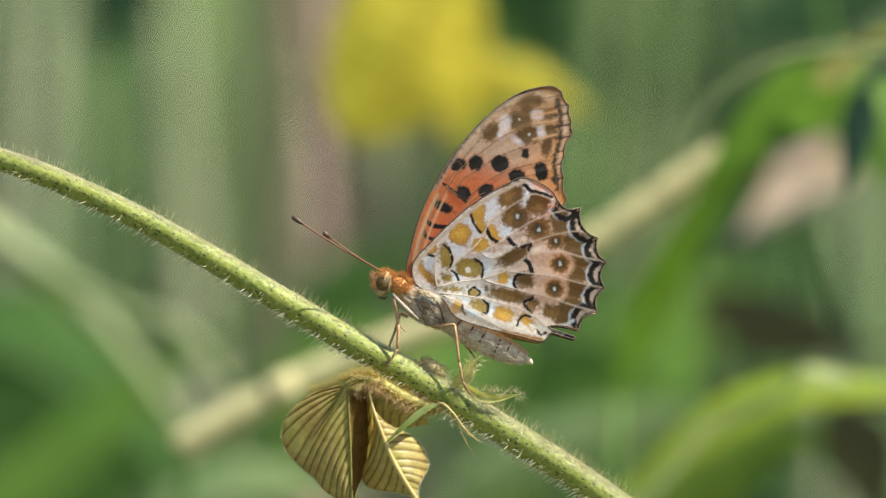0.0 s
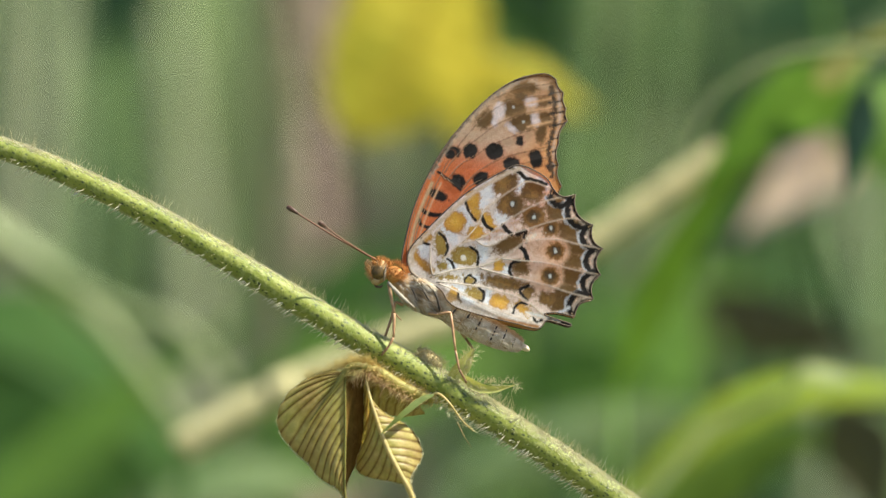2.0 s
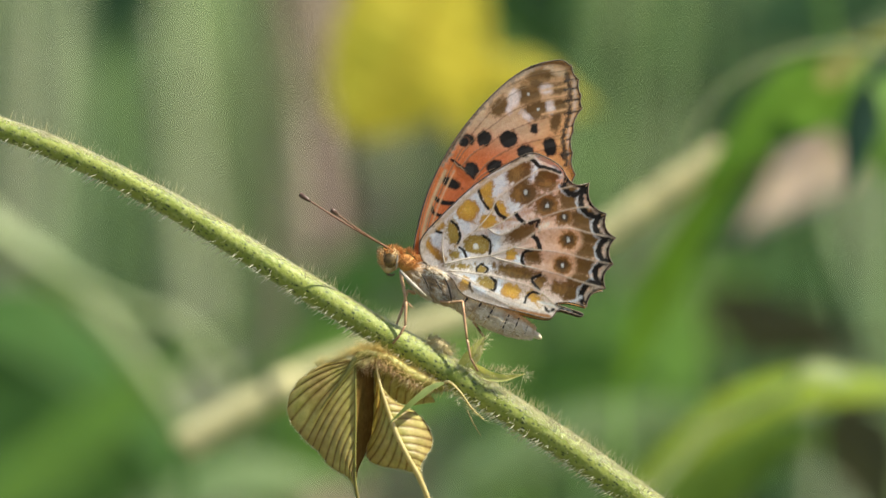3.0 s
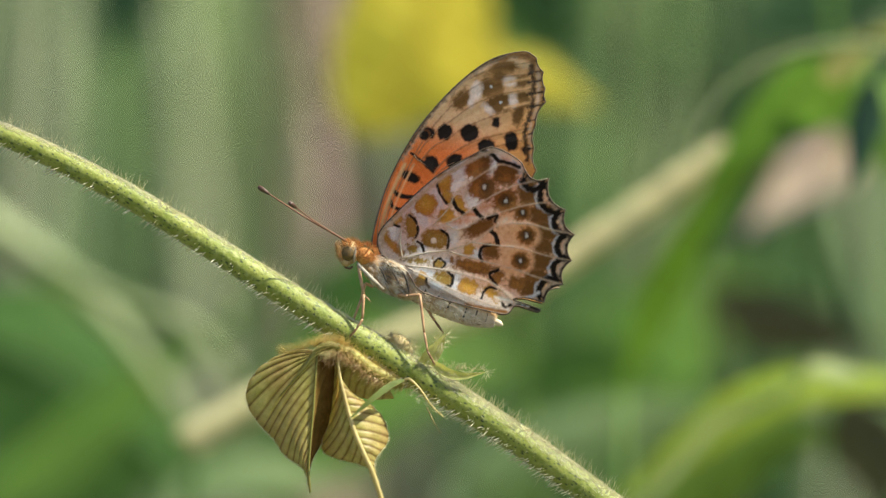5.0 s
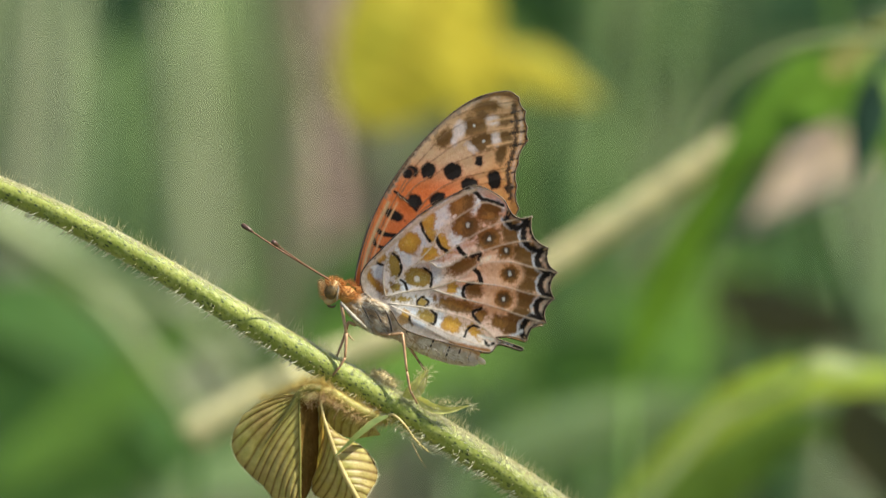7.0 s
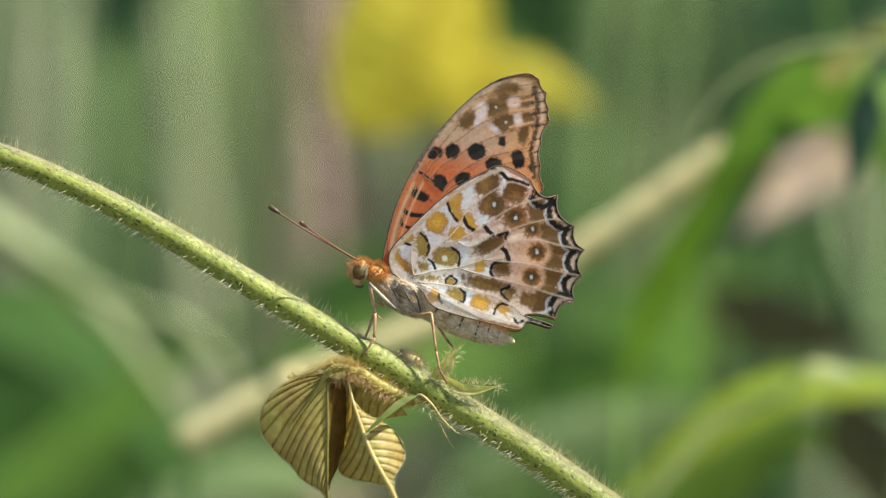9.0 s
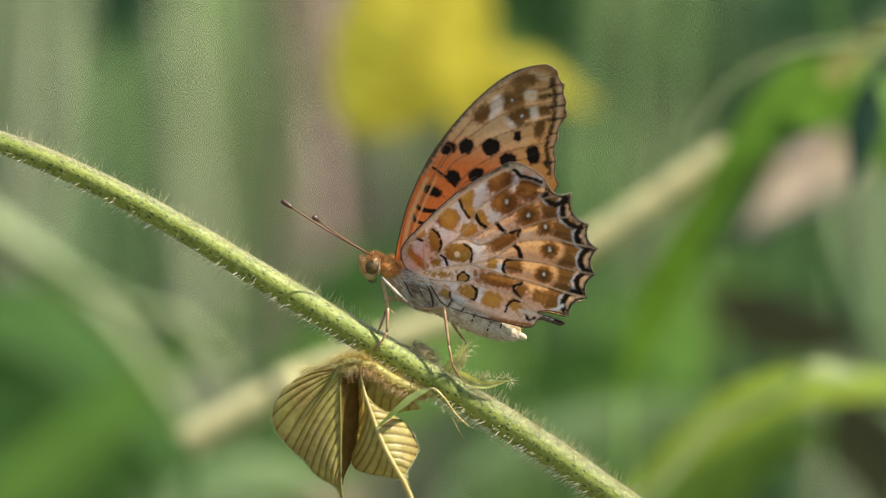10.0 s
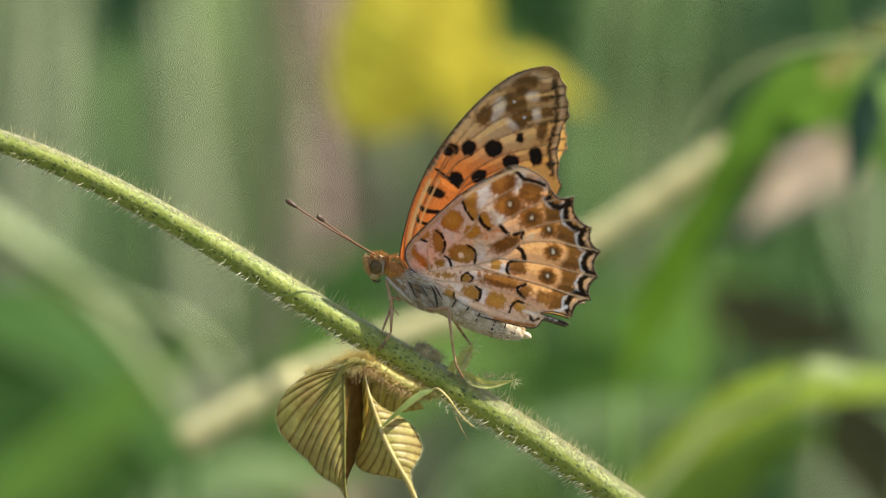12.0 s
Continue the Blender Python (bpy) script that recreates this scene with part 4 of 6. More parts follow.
def make_vine():
    v = thing("vine", "hairy yellow-green climbing stem with dark dots and a young folded leaf", "vine", plan(*STEM_AT))
    line = [(x, y, 0.0) for x, y in STEM_LINE]
    line[0], line[1] = (-900, 60, 260.0), (-600, 70, 110.0)
    path = spline(line, 14)
    rad = [float(np.interp(q[0], [-900, 0, 300, 640, 790, 900, 1150, 2050], [14, 19.5, 21.5, 24.5, 27, 26.5, 26, 34])) for q in path]
    rng = random.Random(5)
    rad = [r * (1 + 0.012 * noise.noise(Vector((i * 0.35, 0, 0)))) for i, r in enumerate(rad)]
    tube("stem", [vine_pt(*q) for q in path], [r * U for r in rad], M_STEM, v, "yellow-green stem with dark dots", 28)
    # hairs, spread over the skin of the stretch near the perch
    fine, stout, velvet = [], [], []
    seen = [i for i, q in enumerate(path) if -60 < q[0] < 1330]
    for _ in range(6400):
        i = rng.choice(seen[:-1])
        s = rng.random()
        q = path[i] * (1 - s) + path[i + 1] * s
        r = rad[i]
        al = path[i + 1] - path[i]
        al = Vector((al[0], 0, -al[1])).normalized()
        ang = rng.uniform(0, 2 * math.pi)
        side = Vector((al.z, 0, -al.x))
        if side.z < 0:
            side = -side
        out = side * math.sin(ang) + Vector((0, -1, 0)) * math.cos(ang)
        if out.y > 0.45 or (q[0] < 520 and rng.random() < 0.6):
            continue
        root = vine_pt(*q) + out * (r - 1) * U
        lean = Vector((rng.gauss(0, 0.3), rng.gauss(0, 0.3), rng.gauss(0, 0.3)))
        if out.dot(side) < -0.55 and rng.random() < 0.58:
            stout.append((root, (out + lean * 0.5 - al * 0.35).normalized() * U * rng.uniform(8, 20), 0.95 * U, -al * U * rng.uniform(0, 5)))
        elif abs(out.y) < 0.75 and out.dot(side) > -0.2 or rng.random() < 0.12:
            fine.append((root, (out + lean - al * 0.25).normalized() * U * rng.uniform(12, 34) * (1.0 if abs(out.y) < 0.5 else 0.5), 0.36 * U, Vector((0, 0, -U * rng.uniform(0, 3)))))
        if out.dot(side) > 0.6:
            velvet.append((root, (out + lean).normalized() * U * rng.uniform(2, 4), 0.3 * U, Vector((0, 0, 0))))
    # white down on the upper side only, whitening it as the sun's highlight would
    downy = [i for i in seen[:-1] if path[i][0] > 780]
    for k in range(14000):
        i = rng.choice(seen[:-1] if k < 10000 else downy)
        q = path[i] + (path[i + 1] - path[i]) * rng.random()
        al = path[i + 1] - path[i]
        al = Vector((al[0], 0, -al[1])).normalized()
        side = Vector((-al.z, 0, al.x))
        ang = (0.62 if k < 10000 else 0.3) + 0.93 * rng.random() ** 0.75
        out = side * math.sin(ang) + Vector((0, -1, 0)) * math.cos(ang)
        way = out * 0.6 - al * rng.uniform(0, 0.8) + Vector((rng.gauss(0, 0.3), rng.gauss(0, 0.3), rng.gauss(0, 0.3)))
        velvet.append((vine_pt(*q) + out * (rad[i] - 0.5) * U, way.normalized() * U * rng.uniform(2.5, 5), 0.46 * U, Vector((0, 0, 0))))
    for key, rows, label in (("fine_hairs", fine, "fine pale hairs standing off the stem"), ("stout_hairs", stout, "short curved white hairs"), ("velvet_hairs", velvet, "velvety white hairs, packed on the upper side as its sunlit band")):
        hv, hf = [], []
        hair_data(rows, hv, hf)
        tagged(link(key, mesh_of(key, hv, hf), M_HAIR if key == "fine_hairs" else M_DOWN, v, label, False), kind="stuff")

    # the young leaf: a bent, hairy stalk and two folded blades
    stalk = spline([(800, 690, -4), (766, 690, -14), (728, 674, -24), (690, 650, -32), (664, 640, -40), (650, 640, -48), (640, 644, -52)], 8)
    stalk_r = [float(np.interp(i, [0, 16, 30, 48], [12, 12, 10, 6])) for i in range(len(stalk))]
    petiole = tube("petiole", [vine_pt(*q) for q in stalk], [r * U for r in stalk_r], M_PETIOLE, v, "ochre leaf stalk with brown hairs", 12)
    rows = []
    for _ in range(420):
        i = rng.randrange(2, len(stalk) - 8)
        d = Vector((rng.gauss(0, 1), rng.gauss(-0.5, 0.7), rng.gauss(-0.2, 0.9))).normalized()
        rows.append((vine_pt(*stalk[i]) + d * float(stalk_r[i]) * U * 0.9, (d + Vector((-0.5, 0, 0.1))) * U * rng.uniform(8, 18), 0.6 * U, Vector((0, 0, -U * 2))))
    hv, hf = [], []
    hair_data(rows, hv, hf)
    tagged(link("petiole_hairs", mesh_of("petiole_hairs", hv, hf), M_RED_HAIR, petiole, "brown bristly hairs", False), kind="stuff")

    rows = []
    for _ in range(1300):
        i = rng.randrange(2, len(stalk) - 4)
        d = Vector((rng.gauss(0, 1), rng.gauss(-0.3, 0.7), rng.gauss(0.1, 1))).normalized()
        rows.append((vine_pt(*stalk[i]) + d * float(stalk_r[i]) * U * 0.9, (d + Vector((-0.4, 0, 0.1))) * U * rng.uniform(10, 26), 0.5 * U, Vector((0, 0, -U * 3))))
    hv, hf = [], []
    hair_data(rows, hv, hf)
    tagged(link("golden_hairs", mesh_of("golden_hairs", hv, hf), M_GOLD_HAIR, petiole, "soft golden hairs", False), kind="stuff")

    for key, mat, count, low, high, label, seed in (("brown_fuzz", M_RED_HAIR, 260, 7, 15, "brown fuzz in the bend of the stalk", 61), ("halo_hairs", M_GOLD_HAIR, 420, 12, 30, "long golden hairs over the bend", 62)):
        fuzz, rows = random.Random(seed), []
        for _ in range(count):
            if key == "brown_fuzz":
                q = spline([(648, 662, -50), (672, 652, -52), (704, 668, -44), (740, 690, -34)], 12)[fuzz.randrange(37)] + np.array((fuzz.gauss(0, 6), fuzz.gauss(0, 6), 0))
                d = Vector((fuzz.gauss(0.2, 0.6), fuzz.gauss(-0.6, 0.4), fuzz.gauss(-0.5, 0.6)))
            else:
                q = spline([(570, 664, -50), (605, 650, -50), (640, 636, -48), (680, 636, -40)], 12)[fuzz.randrange(37)] + np.array((fuzz.gauss(0, 4), fuzz.gauss(0, 3), 0))
                d = Vector((fuzz.gauss(-0.3, 0.5), fuzz.gauss(-0.2, 0.4), fuzz.gauss(0.8, 0.4)))
            rows.append((vine_pt(*q), d.normalized() * U * fuzz.uniform(low, high), 0.32 * U, Vector((0, 0, -U * 2))))
        hv, hf = [], []
        hair_data(rows, hv, hf)
        tagged(link(key, mesh_of(key, hv, hf), mat, petiole, label, False), kind="stuff")

    def own3(pts):
        return [tuple(vine_pt(*q)) for q in pts]

    folded([(632, 650, -46, 596, 649, -50), (631, 651, -47, 556, 667, -53), (631, 652, -48, 527, 693, -54), (630, 654, -49, 513, 728, -52), (629, 657, -50, 520, 760, -48),
            (629, 662, -51, 541, 786, -45), (630, 678, -52, 555, 799, -44), (631, 700, -52, 569, 811, -44), (632, 725, -52, 584, 831, -44), (632, 755, -52, 600, 843, -46),
            (632, 786, -52, 614, 850, -48), (632, 815, -52, 624, 857, -49), (632, 840, -51, 629, 864, -50), (634, 862, -50, 632, 873, -50), (640, 896, -48, 638, 897, -48)],
           18.0, 7, M_YOUNG, petiole, "olive-gold young leaflet with brown ribs")
    # the rear half carries the fold's shade in its darker brown
    folded([(633, 655, -46, 680, 662, -6), (633, 675, -49, 680, 690, -2), (633, 700, -51, 679, 722, 2), (633, 725, -51, 676, 752, 4), (633, 750, -51, 670, 780, 2),
            (633, 775, -51, 655, 806, -6), (633, 800, -51, 646, 824, -20), (633, 830, -50, 638, 842, -40), (634, 850, -50, 636, 856, -46)], 0.0, -3, M_FOLD_SHADE, petiole, "bronze half folded back, its shade put into the darker colour", 0.8)
    folded([(668, 655, -44, 664, 668, -30), (670, 670, -48, 664, 700, -22), (674, 690, -52, 663, 735, -16), (680, 710, -55, 660, 775, -14), (687, 730, -58, 652, 810, -18),
            (694, 750, -60, 657, 825, -30), (702, 770, -61, 674, 833, -38), (711, 790, -62, 695, 837, -45), (720, 808, -62, 714, 839, -52), (730, 825, -61, 730, 843, -56),
            (742, 845, -60, 739, 849, -58), (770, 908, -54, 768, 909, -54)], 13.0, -5, M_YOUNG, petiole, "folded young leaflet, its shaded half")
    folded([(674, 690, -52, 690, 712, -44), (680, 710, -55, 708, 724, -34), (687, 730, -58, 730, 735, -24), (692, 745, -59, 748, 749, -18), (698, 760, -60, 761, 767, -16),
            (705, 778, -61, 768, 788, -20), (712, 793, -62, 765, 804, -28), (720, 808, -62, 756, 817, -46), (729, 823, -61, 749, 829, -52), (737, 836, -60, 748, 839, -56),
            (744, 848, -59, 751, 850, -57), (770, 908, -54, 774, 908, -54)], 13.0, -4, M_YOUNG, petiole, "folded young leaflet, its sunlit half", 1.3)
    leafy("leaflet", own3([(655, 642, -24), (690, 662, -18), (730, 690, -8), (772, 722, 0)]),
          [w * U for w in (18, 46, 54, 34, 1)], [w * U for w in (10, 24, 28, 18, 1)], (-0.2, 0.3, -0.9), (0.3, 0.6, 0.6), 9, 0.1, 1.2 * U, M_YOUNG, petiole, "small yellow-green folded leaflet", 60, 8, 0.5)
    basal = spline([(668, 640, -44), (648, 637, -52), (630, 650, -56), (612, 678, -58), (590, 708, -57), (572, 734, -55)], 6)
    tube("petiolule", [vine_pt(*q) for q in basal], [U * float(np.interp(i / len(basal), [0, 0.3, 0.55, 1], [8, 7.5, 3.4, 0.8])) for i in range(len(basal))], M_OLIVE, petiole, "olive stalk of the leaflet running into its main rib", 10)
    rib = spline([(631, 656, -50), (632, 700, -54), (633, 760, -55), (633, 820, -55), (634, 862, -52), (640, 898, -49)], 6)
    tube("leaf_midrib", [vine_pt(*q) for q in rib], [U * float(np.interp(i / len(rib), [0, 0.5, 0.9, 1], [2.2, 2.0, 2.4, 0.8])) for i in range(len(rib))], M_OLIVE, petiole, "olive midrib with a drip tip", 8)
    rib = spline([(667, 655, -45), (675, 690, -54), (688, 730, -60), (706, 778, -63), (730, 824, -63), (744, 848, -61), (760, 884, -57), (772, 914, -54)], 6)
    tube("leaf_midrib", [vine_pt(*q) for q in rib], [U * float(np.interp(i / len(rib), [0, 0.4, 0.75, 0.9, 1], [1.5, 4.0, 4.6, 4.0, 1.6])) for i in range(len(rib))], M_GOLD_RIB, petiole, "pale golden midrib", 8)
    # soft down along the young leaf's margins
    rows = []
    for blade in [o for o in petiole.children if o.name.startswith("folded_half")]:
        co = [q.co for q in blade.data.vertices]
        m = 25
        for i in range(0, len(co) // m):
            for edge, inner in ((i * m + m - 1, i * m + m - 2),):
                out = (co[edge] - co[inner]).normalized()
                for _ in range(2):
                    rows.append((co[edge], (out + Vector((rng.gauss(0, 0.5), rng.gauss(0, 0.5), rng.gauss(0, 0.5)))).normalized() * U * rng.uniform(2.5, 7), 0.32 * U, Vector((0, 0, 0))))
    hv, hf = [], []
    hair_data(rows, hv, hf)
    tagged(link("leaf_down", mesh_of("leaf_down", hv, hf), M_HAIR, petiole, "fine pale down on the leaf margin", False), kind="stuff")
    # stipules and bud
    leafy("stipule", own3([(790, 686, -26), (765, 694, -46), (735, 716, -68), (694, 754, -78)]), [w * U for w in (2, 6, 8, 6, 1)], [w * U for w in (1, 4, 5, 4, 1)],
          (0.3, -0.2, -0.8), (-0.3, 0.3, 0.8), 3, 0.0, 0.3 * U, M_STIPULE_DARK, v, "green pointed stipule", 40, 5, 0.15)
    arc = spline([(786, 688, -25), (797, 686, -30), (815, 702, -32), (835, 730, -31), (858, 752, -30)], 8)
    tube("tendril", [vine_pt(*q) for q in arc], [U * (2.8 - 1.9 * i / len(arc)) for i in range(len(arc))], M_GOLD_RIB, v, "thin pale curved tendril", 8)
    tube("tendril", [vine_pt(*q) for q in ((828, 735, -20), (840, 760, -20), (853, 781, -18))], [0.8 * U, 0.7 * U, 0.3 * U], M_RED_HAIR, v, "", 6)
    leafy("stipule", own3([(822, 658, -24), (838, 642, -26), (850, 622, -26), (858, 606, -26)]), [w * U for w in (12, 19, 16, 8, 1)], [w * U for w in (9, 14, 12, 6, 1)],
          (-0.7, -0.4, 0.3), (0.7, -0.4, -0.3), 3, 0.0, 0.3 * U, M_SHOOT, v, "hairy yellow-green stipule standing up", 40, 5, 0.15)
    leafy("stipule", own3([(832, 652, -22), (862, 674, -26), (895, 679, -26), (930, 671, -24)]), [w * U for w in (6, 12, 10, 6, 1)], [w * U for w in (6, 9, 8, 5, 1)],
          (0.2, -0.5, 0.8), (-0.2, -0.5, -0.8), 3, 0.0, 0.3 * U, M_SHOOT, v, "hairy yellow-green stipule pointing out", 40, 5, 0.15)
    rows = []
    for path_, amp, cnt in (([(830, 648, -25), (858, 608, -26)], 14, 120), ([(845, 668, -25), (930, 672, -25)], 9, 150), ([(780, 690, -28), (858, 752, -30)], 4, 60),
                            ([(758, 610, -8), (802, 636, -8)], 10, 300)):
        a, c = np.array(path_[0], float), np.array(path_[1], float)
        for _ in range(cnt):
            q = a + (c - a) * rng.random()
            d = Vector((rng.gauss(0.3, 0.8), rng.gauss(-0.2, 0.6), rng.gauss(0.3, 0.8))).normalized()
            rows.append((vine_pt(*q) + d * amp * U * 0.6, d * U * rng.uniform(8, 20), 0.45 * U, Vector((0, 0, 0))))
    hv, hf = [], []
    hair_data(rows, hv, hf)
    tagged(link("stipule_hairs", mesh_of("stipule_hairs", hv, hf), M_HAIR, v, "pale bristles of the young shoots", False), kind="stuff")
    bm = bmesh.new()
    bmesh.ops.create_icosphere(bm, subdivisions=3, radius=1.0)
    m = Matrix.Translation(vine_pt(779, 625, -3)) @ Matrix.Rotation(radians(31), 4, "Y") @ Matrix.Diagonal((25 * U, 12 * U, 14 * U, 1))
    for q in bm.verts:
        q.co = m @ (q.co * (1 + 0.3 * noise.noise(q.co * 2.5) + 0.1 * noise.noise(q.co * 7)))
    part("bud", bm, M_BUD, v, "tan hairy leaf bud")
    return v, petiole


# ---- the place round it ----
def green(name, colour, through=None, rough=0.45, share=0.35, scale=40.0, spec=0.4):
    second = (colour[0] * 1.25, colour[1] * 1.12, colour[2] * 1.1)
    return plant(name, colour, second, through or (colour[0] * 1.6, colour[1] * 1.6, colour[2] * 0.8), rough, share, scale, "ribs", 0.0003, spec)


G_LEAF = green("fresh_leaf", (0.13, 0.25, 0.04))
G_DEEP = green("mid_green_leaf", (0.075, 0.17, 0.04))
G_MIST = green("grey_green_leaf", (0.20, 0.29, 0.13))
# whitish green that paints a glint
G_GLINT = green("pale_painted_glint", (0.46, 0.54, 0.25))
# dark green with the thicket's shade put into the colour
G_SHADE = green("shaded_green_leaf", (0.035, 0.085, 0.03))
G_FRESH = green("yellow_green_leaf", (0.13, 0.22, 0.03))
G_VIVID = green("vivid_leaf", (0.095, 0.20, 0.012))
# teal darkened for a leaf that hangs in shade
G_SHADE_TEAL = green("shaded_teal_leaf", (0.045, 0.10, 0.065))
G_LIME = green("lime_leaf", (0.25, 0.34, 0.03), (0.5, 0.62, 0.05))
G_PALE = green("pale_green_stalk", (0.28, 0.345, 0.17))
G_YELLOW = green("yellow_leaf", (0.60, 0.53, 0.05), (0.66, 0.57, 0.045), 0.6, 0.45)
G_STRAW = green("dry_straw", (0.62, 0.58, 0.30), (0.45, 0.42, 0.2), 0.6, 0.2)
G_DRY = green("dry_brown_leaf", (0.58, 0.45, 0.33), (0.65, 0.45, 0.32), 0.6, 0.25)
# near-black olive: painted shade for gaps low in the thicket
G_SHADE_OLIVE = green("shaded_olive_leaf", (0.075, 0.075, 0.035), (0.08, 0.08, 0.03), 0.7, 0.2)
G_RUSSET = green("russet_stalk", (0.34, 0.25, 0.20), (0.3, 0.2, 0.14), 0.7, 0.1)
G_FLAX = green("flaxen_leaf", (0.40, 0.40, 0.11), (0.4, 0.4, 0.1), 0.6, 0.3)


def far_green(name, colour):
    """Plants far back: two tones in broad patches, no fine grain."""
    mat, tree, bsdf, out = nodes_of(name)
    c = mixed(tree, colour, tuple(v * 0.72 for v in colour), noise_mask(tree, 4.0, 0.35, 0.65))
    tree.links.new(c, bsdf.inputs["Base Color"])
    bsdf.inputs["Roughness"].default_value, bsdf.inputs["Specular IOR Level"].default_value = 0.7, 0.2
    return mat


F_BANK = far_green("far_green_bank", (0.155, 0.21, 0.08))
# far greens from shaded to sunlit, the light held in the colour
F_DARK, F_DEEP, F_LEAF = far_green("far_shaded_green", (0.035, 0.08, 0.03)), far_green("far_mid_green", (0.075, 0.16, 0.04)), far_green("far_fresh_green", (0.13, 0.23, 0.04))
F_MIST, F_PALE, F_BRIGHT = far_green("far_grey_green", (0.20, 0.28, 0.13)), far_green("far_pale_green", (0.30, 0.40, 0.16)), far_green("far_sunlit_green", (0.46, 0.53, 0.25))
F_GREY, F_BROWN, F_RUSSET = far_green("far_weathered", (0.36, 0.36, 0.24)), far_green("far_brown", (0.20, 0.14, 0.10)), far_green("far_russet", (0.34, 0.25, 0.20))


def facing(n):
    """How squarely the sun strikes the side of a leaf that is turned to the eye."""
    n = n.normalized()
    return (-n if n.y > 0 else n).dot(SUN_TO)


def back_leaf(name, label, category, spine, depth, width, material, tilt=0.25, group="", shape=(0.15, 0.7, 1.0, 0.95, 0.7, 0.35, 0.03), ribs=8, turn=0.0, root=()):
    """A whole leaf or blade some way behind: spine in plan units, its full width too, tilted about its spine."""
    s = U * (DIST + depth) / DIST
    ob = thing(name, label, category, plan(*spine[0], depth), group)
    pts = []
    for i, (x, y) in enumerate(spine):
        p = plan(x, y, depth) - ob.location
        p.y += turn * s * math.hypot(x - spine[0][0], y - spine[0][1])
        pts.append(tuple(p))
    al = (Vector(pts[-1]) - Vector(pts[0])).normalized()
    side = al.cross(Vector((0, 1, 0))).normalized()
    # turned about its spine towards the sun (tilt above 0) or away from it
    a = radians(abs(tilt) * 90)
    best = max((1, -1), key=lambda k: (1 if tilt > 0 else -1) * facing(al.cross(side * math.cos(a) + Vector((0, k * math.sin(a), 0)))))
    out = side * math.cos(a) + Vector((0, best * math.sin(a), 0))
    w = [q * width / 2 * s / math.cos(a) for q in shape]
    fold = Vector((0, 0.15, 0))
    leafy("blade", pts, w, w, tuple(out + fold), tuple(-out + fold), ribs, -0.15, width * 0.004 * s, material, ob, "", 36, 7, 0.12)
    rib = [Vector(q) - Vector((0, 0.002 * s / U * U, 0)) for q in spline(pts, 6)]
    tube("midrib", rib, [width * s * (0.03 - 0.025 * i / len(rib)) for i in range(len(rib))], material, ob, "", 6)
    # its own thin stem, away to the side and down into the ground
    way = [spine[0], spine[0], *root, (root[-1][0] if root else spine[0][0], 441 + EYE_Z / s + 60)]
    path = [plan(x, y, depth + 0.01) - ob.location for x, y in way[1:]]
    path = [p.lerp(q, k / 8) for p, q in zip(path[:-1], path[1:]) for k in range(8)] + path[-1:]
    tube("leaf_stem", path, [0.0012] * len(path), material, ob, "", 6)
    return ob


def stalk(name, label, category, pts, depth, width, material, group="", taper=0.7, rings=(0.3, 0.5, 0.7, 0.85), grounded=True):
    s = U * (DIST + depth) / DIST
    ob = thing(name, label, category, plan(*pts[0], depth), group)
    path = [plan(x, y, depth) - ob.location for x, y in [(pts[0][0], 441 + EYE_Z / s + 60)] * grounded + list(pts)]
    path = spline([tuple(p) for p in path], 8)
    n = len(path)
    rr = [width / 2 * s * (1 - (1 - taper) * i / n) * (1 + 0.05 * math.sin(i * 2.1)) for i in range(n)]
    v, f = tube_data(path, rr, 10)
    me = mesh_of("culm", v, f)
    link("culm", me, material, ob)
    for k in rings:
        i = int(k * (n - 2))
        p, q = Vector(path[i]), Vector(path[i + 1])
        d = (q - p).normalized() * rr[i]
        tube("node", [p - d, p - d * 0.3, p + d * 0.3, p + d], [rr[i] * 1.0, rr[i] * 1.05, rr[i] * 1.05, rr[i]], material, ob, "", 10)
    return ob


